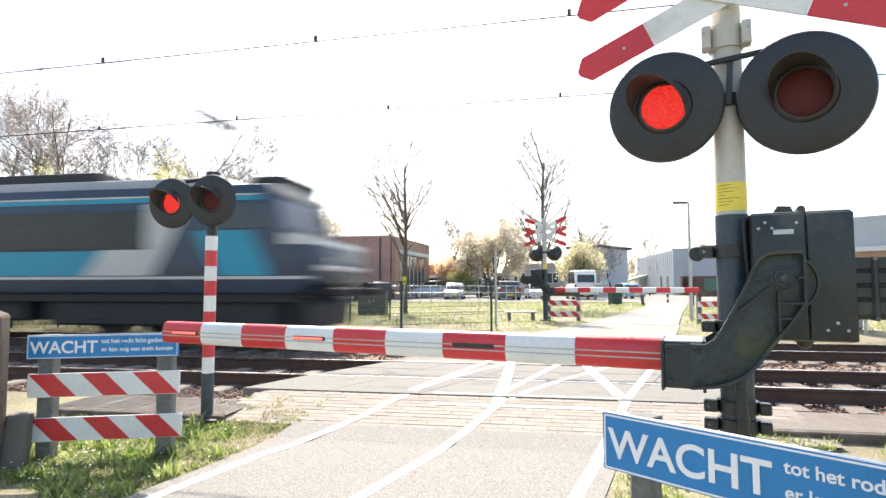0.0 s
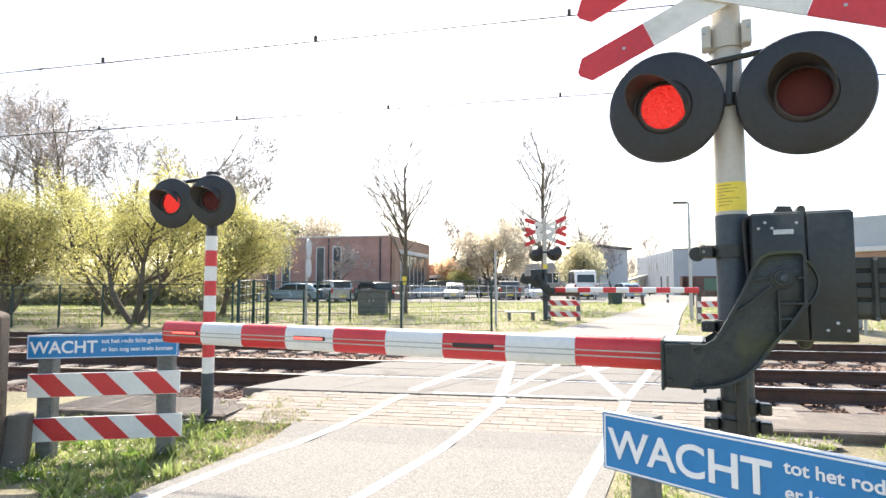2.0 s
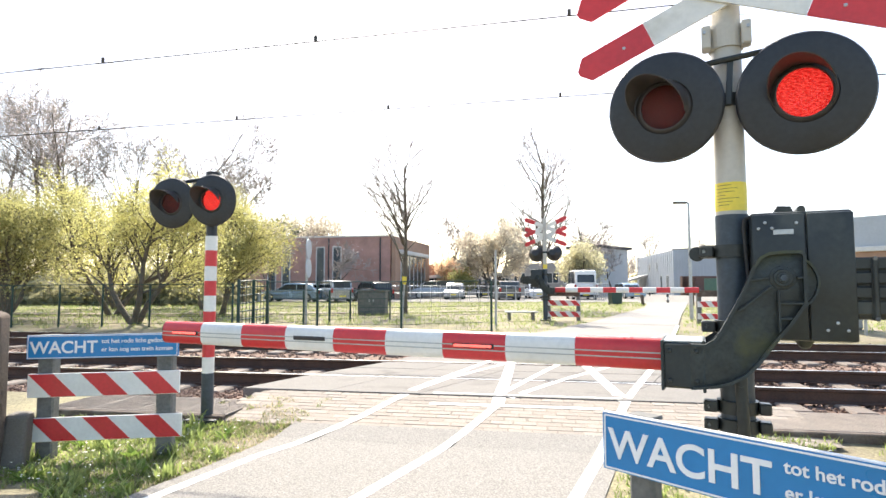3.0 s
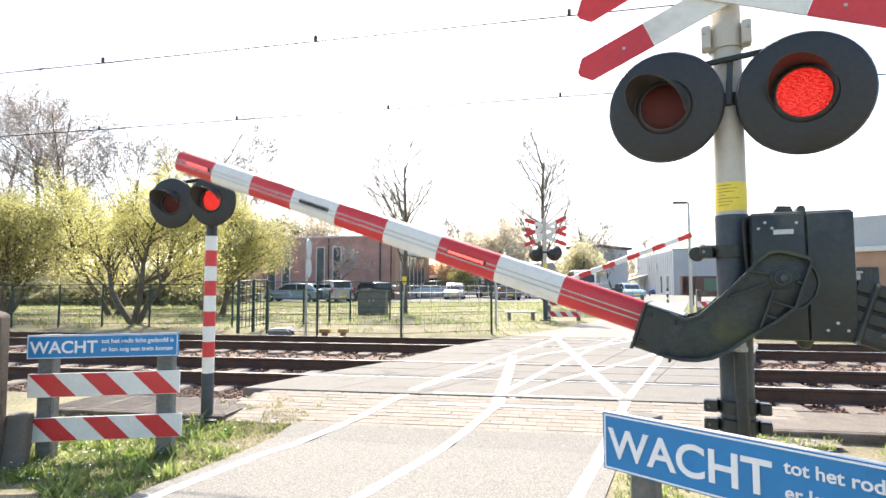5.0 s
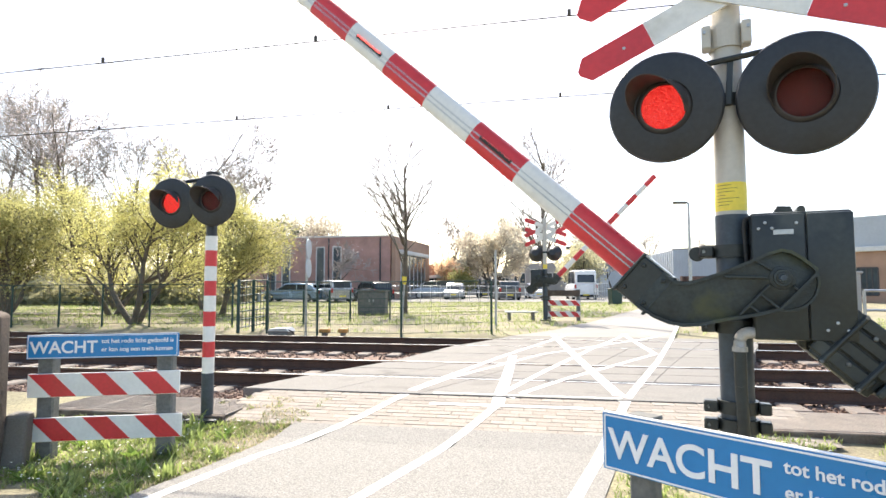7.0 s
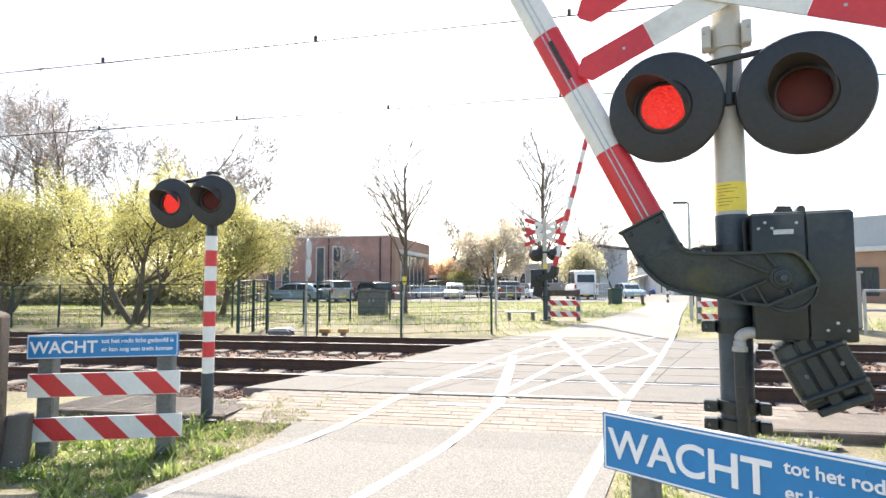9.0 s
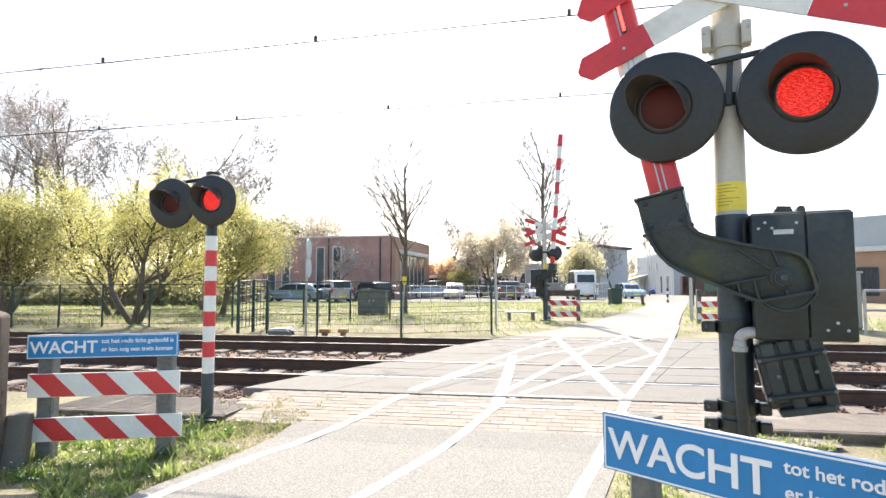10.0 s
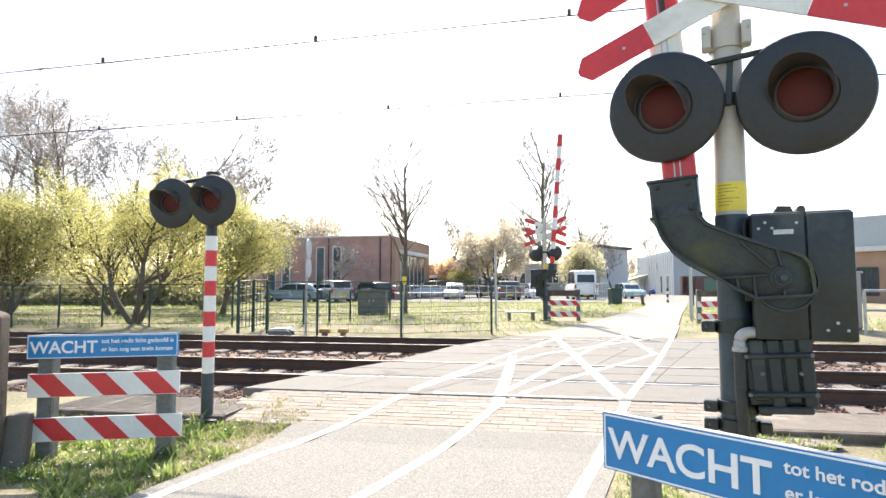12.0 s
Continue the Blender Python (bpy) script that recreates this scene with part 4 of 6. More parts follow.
def near_left(s, c, x, y):
    patch = noise.noise((x * 1.6, y * 1.6, 2.0)) + 0.5 * noise.noise((x * 5, y * 5, 4.0)) > -0.12 - 0.25 * (edge_at(ROAD_L, c) - s)
    edge = edge_at(ROAD_L, c)
    return c < 4.95 and s < edge - 0.06 * abs(noise.noise((x * 5, y * 5, 0))) - 0.03 and (patch or s < edge - 0.9) and s < -1.6


def road_margin(s, c, x, y):
    """The dry strip along the road and the weedy end of the pavers."""
    return (c < 5.0 and -0.6 < s - edge_at(ROAD_L, c) < -0.02) or (5.0 <= c < 5.75 and -3.3 < s < -2.2 and noise.noise((x * 4, y * 4, 1.0)) > 0.0)


def near_right(s, c, x, y):
    return c < 5.2 and s > edge_at(ROAD_R, c) + 0.06 and noise.noise((x * 2, y * 2, 5.0)) > -0.1


def far_lawn(s, c, x, y):
    if edge_at(FAR_L, c) - 0.05 < s < edge_at(FAR_R, c) + 0.05:
        return False
    return c > 13.7 and noise.noise((x * 0.35, y * 0.5, 7.0)) > -0.35


blades("grass_verge", scatter(6600, 1, -4.8, -1.0, 2.6, 5.6, near_left), 0.042, 0.9, GRASS, "lush spring grass on the verge", 1, 4)
STRAW = leafy("dry_grass_blade", (0.5, 0.44, 0.27), 0.45, 0.4)
blades("dry_grass", scatter(1500, 21, -4.0, -1.0, 2.6, 6.2, road_margin), 0.032, 1.1, STRAW, "sparse dry grass along the road edge", 21, 3)
blades("grass_sprigs", scatter(500, 22, -4.0, -1.0, 2.6, 6.2, road_margin), 0.035, 1.0, GRASS, "green sprigs along the road edge", 22, 4)
blades("grass_verge", scatter(1500, 2, 1.0, 4.5, 2.6, 5.6, near_right), 0.055, 0.9, GRASS, "patchy grass beside the barrier post", 2, 4)
blades("grass_tufts", scatter(60, 3, -4.6, -1.4, 3.0, 5.4, near_left), 0.12, 1.0, GRASS, "taller tufts of grass at the sign posts", 3, 26)
blades("meadow_grass", scatter(13000, 4, -24, 14, 13.5, 40, far_lawn), 0.09, 0.9, GRASS, "sunlit lawn beyond the tracks", 4, 4)


def weeds():
    """Broad-leaved weeds: rosettes of wide pointed leaves."""
    rng = np.random.default_rng(15)
    vs, fs = [], []
    for x, y in scatter(70, 16, -4.4, -1.5, 2.9, 5.3, near_left) + scatter(14, 17, 1.2, 3.2, 3.0, 5.2, near_right):
        z = land(x, y) - 0.02
        for _ in range(9):
            a, ln = rng.uniform(0, 6.28), rng.uniform(0.05, 0.12)
            dx, dy, w, up = math.cos(a), math.sin(a), ln * 0.16, rng.uniform(0.3, 0.9)
            k = len(vs)
            vs += [(x, y, z), (x + dx * ln * 0.5 - dy * w, y + dy * ln * 0.5 + dx * w, z + ln * up * 0.7), (x + dx * ln, y + dy * ln, z + ln * up), (x + dx * ln * 0.5 + dy * w, y + dy * ln * 0.5 - dx * w, z + ln * up * 0.7)]
            fs.append((k, k + 1, k + 2, k + 3))
    me = bpy.data.meshes.new("weeds")
    me.from_pydata(vs, [], fs)
    me.materials.append(leafy("weed_leaf", (0.2, 0.3, 0.06), 0.45, 0.3))
    tagged(new("weeds", me), "broad-leaved green weeds in the verge", "weeds", kind="stuff")


weeds()


def daisies():
    rng = np.random.default_rng(9)
    vs, fs = [], []
    for x, y in scatter(320, 10, -4.0, -1.4, 3.0, 5.4, near_left) + scatter(40, 11, 1.2, 3.0, 3.0, 5.2, near_right):
        z = land(x, y) + rng.uniform(0.02, 0.06)
        r = rng.uniform(0.006, 0.011)
        k = len(vs)
        vs += [(x, y, z + 0.004)] + [(x + r * math.cos(a), y + r * math.sin(a), z + 0.002 * rng.uniform(-1, 1)) for a in np.arange(6) * 1.047]
        fs += [(k, k + 1 + i, k + 1 + (i + 1) % 6) for i in range(6)]
    me = bpy.data.meshes.new("daisies")
    me.from_pydata(vs, [], fs)
    me.materials.append(PETAL)
    tagged(new("daisies", me), "tiny white daisies in the verge", "flowers", kind="stuff")


daisies()


# ---- trees ----
class Wood:
    """Grows a trunk with limbs and twigs as one list of tubes; remembers where twigs end."""

    def __init__(self, seed):
        self.rng = np.random.default_rng(seed)
        self.vs, self.fs, self.tips = [], [], []
        self.tv, self.tf = [], []

    def tube(self, pts, radii, sides, thin):
        vs, fs = (self.tv, self.tf) if thin else (self.vs, self.fs)
        base = len(vs)
        for i, (p, r) in enumerate(zip(pts, radii)):
            ax, ay, az = pts[min(i + 1, len(pts) - 1)].tolist()
            bx, by, bz = pts[max(i - 1, 0)].tolist()
            dx, dy, dz = ax - bx, ay - by, az - bz
            n = math.sqrt(dx * dx + dy * dy + dz * dz) + 1e-9
            dx, dy, dz = dx / n, dy / n, dz / n
            ux, uy, uz = dy * 0.2 - dz * 0.9, dz * 0.3 - dx * 0.2, dx * 0.9 - dy * 0.3
            n = math.sqrt(ux * ux + uy * uy + uz * uz) + 1e-9
            ux, uy, uz = ux / n, uy / n, uz / n
            wx, wy, wz = dy * uz - dz * uy, dz * ux - dx * uz, dx * uy - dy * ux
            px, py, pz = p.tolist()
            for j in range(sides):
                c, s = r * math.cos(2 * math.pi * j / sides), r * math.sin(2 * math.pi * j / sides)
                vs.append((px + ux * c + wx * s, py + uy * c + wy * s, pz + uz * c + wz * s))
        for i in range(len(pts) - 1):
            for j in range(sides):
                k = (j + 1) % sides
                fs.append((base + i * sides + j, base + i * sides + k, base + (i + 1) * sides + k, base + (i + 1) * sides + j))

    def grow(self, p, d, length, r, depth, kids, rise, wild, levels):
        rng = self.rng
        n = 5 if depth == 0 else 4
        pts, radii = [p], [r]
        step = length / n
        for i in range(n):
            d = d + rng.normal(0, wild * (self.straight if depth == 0 else 1.0), 3) + np.array((0, 0, rise))
            d = d / np.linalg.norm(d)
            pts.append(pts[-1] + d * step)
            radii.append(r * (1 - 0.62 * (i + 1) / n) if depth < levels - 1 else r * (1 - 0.8 * (i + 1) / n))
        self.tube(pts, radii, 8 if depth == 0 else (5 if depth == 1 else 3), depth >= 2)
        if depth >= levels - 1:
            self.tips += pts[1:]
            return
        if depth >= levels - 2:
            self.tips += pts[2:]
        for _ in range(kids[depth]):
            f = rng.uniform(0.32 if depth else 0.28, 1.0)
            i = min(int(f * n), n - 1)
            q = pts[i] + (pts[i + 1] - pts[i]) * (f * n - i)
            along = pts[i + 1] - pts[i]
            along /= np.linalg.norm(along)
            side = rng.normal(0, 1, 3)
            side -= along * side.dot(along)
            side /= np.linalg.norm(side) + 1e-9
            ang = rng.uniform(0.45, 1.0)
            nd = along * math.cos(ang) + side * math.sin(ang)
            self.grow(q, nd, length * rng.uniform(0.42, 0.68) * (1.1 - 0.35 * f) * (self.reach if depth == 0 else 1.0), max(radii[i] * rng.uniform(0.45, 0.65) * self.slim, self.thin), depth + 1, kids, rise, wild, levels)


def tree(x, y, height, girth, seed, label, kids=(9, 6, 5), rise=0.05, wild=0.12, leaf=None, leaves=0, leaf_size=0.1, stems=1, trunk_share=0.7, puff=0.25, twig=None, group="trees beyond the tracks", reach=1.0, thin=0.006, slim=1.0, straight=1.0):
    w = Wood(seed)
    w.reach, w.thin, w.slim, w.straight = reach, thin, slim, straight
    z0 = land(x, y) - 0.05
    for k in range(stems):
        a = 6.28 * k / max(stems, 1) + seed
        d = np.array((0.0, 0.0, 1.0)) if stems == 1 else np.array((0.38 * math.cos(a), 0.38 * math.sin(a), 1.0))
        w.grow(np.array((0.0 + (0.08 * math.cos(a) if stems > 1 else 0), 0.08 * math.sin(a) if stems > 1 else 0, 0.0)), d / np.linalg.norm(d), height * trunk_share, girth, 0, kids, rise, wild, len(kids) + 1)
    top = thing("tree", pose(x, y, z0), label, "tree", group)
    zs = max(v[2] for v in w.vs + w.tv)
    k = height / zs

    def mesh(name, vs, fs, mat):
        me = bpy.data.meshes.new(name)
        me.from_pydata([(a * k, b * k, c * k) for a, b, c in vs], [], fs)
        me.materials.append(mat)
        me.polygons.foreach_set("use_smooth", [True] * len(fs))
        part(name, me, mat, top)

    mesh("trunk", w.vs, w.fs, BARK)
    if leaf:
        rng = w.rng
        tips = np.array(w.tips)
        p = tips[rng.integers(0, len(tips), leaves)] + rng.normal(0, puff, (leaves, 3))
        u = rng.normal(0, 1, (leaves, 3))
        u /= np.linalg.norm(u, axis=1)[:, None]
        v = np.cross(u, rng.normal(0, 1, (leaves, 3)))
        v /= np.linalg.norm(v, axis=1)[:, None]
        s = (leaf_size * rng.uniform(0.5, 1.2, (leaves, 1))) / k
        q = np.stack([p - u * s, p + v * s * 0.55, p + u * s, p - v * s * 0.55], 1).reshape(-1, 3)
        n = len(w.tv)
        vs = w.tv + [tuple(r) for r in q]
        me = bpy.data.meshes.new("crown")
        me.from_pydata([(a * k, b * k, c * k) for a, b, c in vs], [], w.tf + [(n + 4 * i, n + 4 * i + 1, n + 4 * i + 2, n + 4 * i + 3) for i in range(leaves)])
        me.materials.append(twig or TWIG)
        me.materials.append(leaf)
        me.polygons.foreach_set("material_index", [0] * len(w.tf) + [1] * leaves)
        part("crown", me, leaf, top)
    else:
        mesh("crown", w.tv, w.tf, twig or TWIG)
    return top


LIME = "young lime-green tree in fresh spring leaf"
BARE = "tall bare deciduous tree with fine twigs"
for i, (x, y, h, stems) in enumerate(((-9.1, 16.9, 4.7, 3), (-14.2, 18.6, 4.5, 3), (-12.4, 21.5, 5.2, 2), (-8.3, 21.5, 4.6, 2), (-17.5, 23, 5.4, 3), (-11.0, 26.5, 6.4, 2), (-16, 28, 6.0, 2))):
    tree(x, y, h, 0.085, 30 + i, LIME, (10, 7, 5), 0.03, 0.16, LEAF_LIME, 21000, 0.043, stems, 0.6, 0.17, BARK, "lime-green trees along the path")
tree(-1.5, 22.8, 8.7, 0.15, 51, "slender bare street tree on the lawn", (34, 7, 4), 0.08, 0.09, trunk_share=0.95, reach=0.72, thin=0.0155, slim=0.75, straight=0.3)
tree(5.25, 29.2, 9.9, 0.18, 52, "slender bare street tree behind the barrier", (34, 7, 4), 0.08, 0.09, trunk_share=0.95, reach=0.68, thin=0.019, slim=0.75, straight=0.3)
for i, (px, py, h) in enumerate(((-35.94, 48.22) + (20.5,), (-32.36, 48.22) + (19,), (-28.07, 48.22) + (17.5,), (-23.54, 48.22) + (19,), (-20.92, 48.22) + (14,), (-30.22, 48.22) + (19,), (-25.69, 48.22) + (16.5,))):
    budding = px < -30
    tree(px, py, h, 0.26, 60 + i, "tall pale budding tree with fine twigs" if budding else BARE, (12, 7, 6, 4), 0.05, 0.12, LEAF_PINK, 6000 if budding else 700, 0.075, thin=0.0195, slim=0.8, trunk_share=0.8, puff=0.3)
tree(-13.0, 37, 10.2, 0.2, 66, BARE, (13, 7, 6, 4), 0.03, 0.13, trunk_share=0.75, thin=0.02, slim=0.85)
tree(-14.0, 46.5, 5.4, 0.1, 67, "low bare budding tree before the brick hall", (10, 6, 5, 3), 0.02, 0.14, LEAF_PINK, 300, 0.05, trunk_share=0.6, thin=0.02)
tree(-9.3, 47, 5.0, 0.09, 68, "low bare budding tree before the brick hall", (10, 6, 5, 3), 0.02, 0.14, LEAF_PINK, 300, 0.05, trunk_share=0.6, thin=0.02)
for i, (x, y, h, mat, n) in enumerate(((-21.03, 74.00, 1.82)[:2] + (11.4, LEAF_DARK, 8000), (-17.15, 74.00, 1.82)[:2] + (11.6, LEAF_BEIGE, 12000), (5.89, 62.00, 1.70)[:2] + (9.0, LEAF_BEIGE, 16000), (1.01, 64.00, 1.72)[:2] + (4.4, LEAF_ORANGE, 7000), (14.80, 62.00, 1.70)[:2] + (6.0, LEAF_PALE, 5500), (2.14, 60.00, 1.69)[:2] + (3.0, LEAF_LIME, 2500))):
    tree(x, y, h, 0.16, 70 + i, ("dense dark tree behind the hall", "dense beige-budding tree behind the hall", "broad beige-budding tree beside the car park", "orange-flowering shrub beside the car park", "light green budding tree by the buildings", "small green shrub beside the car park")[i], (12, 7, 5), 0.08, 0.12, mat, n, 0.16, 3, 0.72, 0.35)
for i, (x, y, h) in enumerate(((0.07, 66.00, 1.74)[:2] + (11.0,), (17.75, 70.00, 1.78)[:2] + (11.0,), (21.46, 72.00, 1.80)[:2] + (8.5,), (37.54, 105.00, 2.11)[:2] + (12.0,), (48.04, 110.00, 2.16)[:2] + (12.0,), (28.61, 90.00, 1.97)[:2] + (7.5,))):
    tree(x, y, h, 0.22, 90 + i, BARE, (10, 6, 5, 3), 0.05, 0.12, LEAF_PINK, 1500, 0.08, thin=0.028, slim=0.8, trunk_share=0.75, puff=0.4)


def undergrowth():
    rng = np.random.default_rng(77)
    n = 46000
    near = np.arange(n) % 3 > 0
    x = np.where(near, rng.uniform(-66, -13, n), rng.uniform(-70, 75, n))
    y = np.where(near, rng.uniform(33, 41, n), rng.uniform(112, 125, n))
    tall = np.where(near, 2.0, 5.0) * (0.75 + 0.35 * np.sin(x * 0.45) * np.sin(x * 0.17 + 1))
    p = np.stack([x, y, 0.1 + np.abs(rng.normal(0, 0.6, n)) * tall * 0.8], 1)
    s = np.where(near, 0.17, 0.4)[:, None]
    u, v = rng.normal(0, 1, (n, 3)) * s, rng.normal(0, 1, (n, 3)) * s
    q = np.stack([p - u, p + v, p + u, p - v], 1).reshape(-1, 3)
    me = bpy.data.meshes.new("undergrowth")
    me.from_pydata(q.tolist(), [], np.arange(4 * n).reshape(-1, 4).tolist())
    me.materials.append(leafy("thicket_leaf", (0.36, 0.34, 0.2), 0.5, 0.45))
    tagged(new("undergrowth", me), "tangled brown and green undergrowth far behind", "shrubs", kind="stuff")


undergrowth()

# ---- far side of the crossing ----
FAR_AT = (3.18, 17.74)
FAR_FACE = pose(FAR_AT[0], FAR_AT[1], 0.09, 0, 0, BOOM_TURN)
FAR_LAMPS = road_signal(FAR_FACE)
machine(FAR_FACE)
FAR_PIVOT = FAR_FACE @ Vector((0.165, 0, 1.316))
FAR_REST = Matrix.Translation(FAR_PIVOT) @ Matrix.Rotation(radians(BOOM_TURN - 180), 4, "Z")
FAR_BOOM, FAR_LIGHTS = boom(FAR_REST, 4.52, 0.372, 11)


def plain_barrier(m, length, label):
    """Two striped planks under a timber rail on grey posts."""
    top = thing("plank_barrier", m, label, "barrier", "plank barriers at the far road")
    for x in (-length / 2 + 0.06, length / 2 - 0.06):
        part("post", block((0.12, 0.12, 1.0), (x, 0.06, 0.48), 0.012), GREYPOST, top)
    part("top_board", block((length, 0.03, 0.18), (0, -0.02, 0.86), 0.004), WOOD, top)
    for z in (0.55, 0.2):
        plank = part("striped_plank", block((length, 0.025, 0.17), (0, -0.02, z), 0.003), WHITE, top, "white plank with red diagonal stripes")
        for k in range(3):
            x = -length / 2 + 0.05 + k * length / 3
            part("stripe", slab([(x, 0.08), (x + length / 6, 0.08), (x + length / 3.4, -0.08), (x + length / 8, -0.08)], 0.006, Matrix.Translation((0, -0.034, z)) @ Matrix.Rotation(radians(90), 4, "X")), RED, plank)


bx, by = (3.84, 18.05)
plain_barrier(pose(bx - 0.05, by, 0.09, 0, 0, -18), 1.05, "timber-topped red and white plank barrier beside the far post")
bx, by = (7.83, 16.61)
plain_barrier(pose(bx + 0.05, by, 0.09, 0, 0, -6), 0.95, "timber-topped red and white plank barrier at the road edge")


def bench():
    x, y = (2.46, 18.05)
    top = thing("bench", pose(x, y, 0.09, 0, 0, 4), "low grey bench on the lawn by the far post", "bench")
    for dy in (-0.12, 0.02, 0.16):
        part("seat_slat", block((1.0, 0.12, 0.04), (0, dy, 0.27), 0.006), ZINC, top)
    for dx in (-0.38, 0.38):
        part("leg", block((0.06, 0.3, 0.26), (dx, 0.02, 0.13), 0.005), GREYPOST, top)


bench()


def wire_panel(a, b, h, z0, bm):
    """Welded mesh: thin uprights every 5 cm and double level wires."""
    a, b = Vector(a), Vector(b)
    k = max(2, int((b - a).length / 0.055))
    for i in range(k + 1):
        p = a.lerp(b, i / k)
        rod((p.x, p.y, land(p.x, p.y) + z0), (p.x, p.y, land(p.x, p.y) + z0 + h), 0.003, n=3, bm=bm, caps=False)
    zs = np.arange(0.02, h + 0.01, 0.2)
    for z in zs:
        rod((a.x, a.y, land(a.x, a.y) + z0 + z), (b.x, b.y, land(b.x, b.y) + z0 + z), 0.005, n=4, bm=bm, caps=False)
    rod((a.x, a.y, land(a.x, a.y) + z0 + h), (b.x, b.y, land(b.x, b.y) + z0 + h), 0.012, n=4, bm=bm, caps=False)
    return bm


def fence(pts, h, label, mesh=True):
    top = thing("mesh_fence", pose(0, 0, 0), label, "fence", "green fences beyond the tracks")
    for x, y in pts:
        p = part("post", rod((x, y, land(x, y) - 0.1), (x, y, land(x, y) + h + 0.04), 0.028, n=10), GREENPAINT, top)
        part("post_cap", rod((x, y, land(x, y) + h + 0.04), (x, y, land(x, y) + h + 0.055), 0.031, n=10), GREENPAINT, p)
    for a, b in zip(pts, pts[1:]):
        if mesh:
            part("mesh_panel", wire_panel(a, b, h, 0.05, bmesh.new()), GREENPAINT, top)


fence([(-4.47, 14.56), (-2.99, 13.63), (-0.97, 13.31), (1.18, 13.95)], 1.22, "dark green welded mesh fence along the far track")
fence([(-15.5, 16.3), (-12.2, 16.2), (-10.9, 16.25), (-9.7, 16.3), (-8.25, 16.1), (-5.85, 15.9)], 1.12, "slim dark green post and wire fence under the trees", True)
fence([(-4.82, 15.78), (-3.99, 16.39), (-3.40, 17.16), (-2.87, 17.74), (-1.73, 18.70)], 0.9, "lower mesh fence along the lawn")


def gate():
    a, b = Vector((-5.11, 14.30)), Vector((-4.77, 15.52))
    top = thing("metal_gate", pose(0, 0, 0), "open dark green bar gate between mesh fences", "gate")
    for p in (a, b, a.lerp(b, 0.5)):
        part("gate_post", block((0.07, 0.07, 1.35), (p.x, p.y, 0.66), 0.006), GREENPAINT, top)
    for h in (0.12, 0.32, 0.52, 0.72, 0.92, 1.12, 1.28):
        part("gate_bar", rod((a.x, a.y, h), (b.x, b.y, h + 0.05), 0.016, n=6), GREENPAINT, top)
    for k in range(9):
        p = a.lerp(b, k / 8)
        part("gate_upright", rod((p.x, p.y, 0.1), (p.x, p.y, 1.3), 0.009, n=5), GREENPAINT, top)
    part("latch_box", block((0.08, 0.06, 0.2), (a.lerp(b, 0.7).x, a.lerp(b, 0.7).y - 0.05, 0.85), 0.006), ZINC, top)


gate()


def round_sign():
    x, y = (-3.34, 13.96)
    top = thing("road_sign", pose(x, y, 0, 0, 0, 88), "two round signs seen edge-on on a grey post", "road sign")
    part("post", rod((0, 0, -0.1), (0, 0, 2.35), 0.03, n=12), ZINC, top)
    for z in (2.07, 1.6):
        part("sign_disc", lathe([(0, 0.012), (0.24, 0.012), (0.245, 0.0), (0.24, -0.012), (0, -0.012)], 32, Matrix.Translation((0, -0.045, z)) @ Matrix.Rotation(radians(90), 4, "X")), CLAD, top)
        part("sign_clip", block((0.07, 0.05, 0.04), (0, -0.02, z), 0.004), ZINC, top)


round_sign()


def pipe_post():
    x, y = (1.39, 15.06)
    top = thing("sign_post", pose(x, y, 0), "plain grey steel tube post at the fence end", "post")
    part("tube", rod((0, 0, -0.05), (0, 0, 2.1), 0.03, n=12), ZINC, top)
    part("tube_cap", rod((0, 0, 2.1), (0, 0, 2.12), 0.033, n=12), ZINC, top)


pipe_post()


def trackside_boxes():
    for (x, y), w, lab in (((-2.84, 13.79), 0.24, "small ochre trackside cable box"), ((-2.40, 13.79), 0.2, "small ochre trackside cable box")):
        top = thing("cable_box", pose(x, y, -0.02, 0, 0, TURN), lab, "cable box", "ochre cable boxes")
        part("foot", block((w * 0.5, 0.12, 0.08), (0, 0, 0.03), 0.006), GREYPOST, top)
        part("cover", block((w, 0.2, 0.1), (0, 0, 0.11), 0.025), material("ochre_paint", (0.5, 0.25, 0.06), 0.6), top)
    x, y = (-3.93, 13.96)
    top = thing("hatch_box", pose(x, y, -0.03, 0, 0, TURN), "low grey trackside hatch with a sloping lid", "hatch box")
    part("base", block((0.5, 0.4, 0.12), (0, 0, 0.05), 0.01), GREYPOST, top)
    part("lid", slab([(-0.28, 0.1), (0.28, 0.1), (0.2, 0.19), (-0.2, 0.17)], 0.42, Matrix.Rotation(radians(90), 4, "X"), bevel=0.01), ZINC, top)
    part("cable", pipe([(0.2, -0.1, 0.15), (0.35, -0.15, 0.1), (0.45, -0.2, 0.0)], 0.015), RUBBER, top)


trackside_boxes()


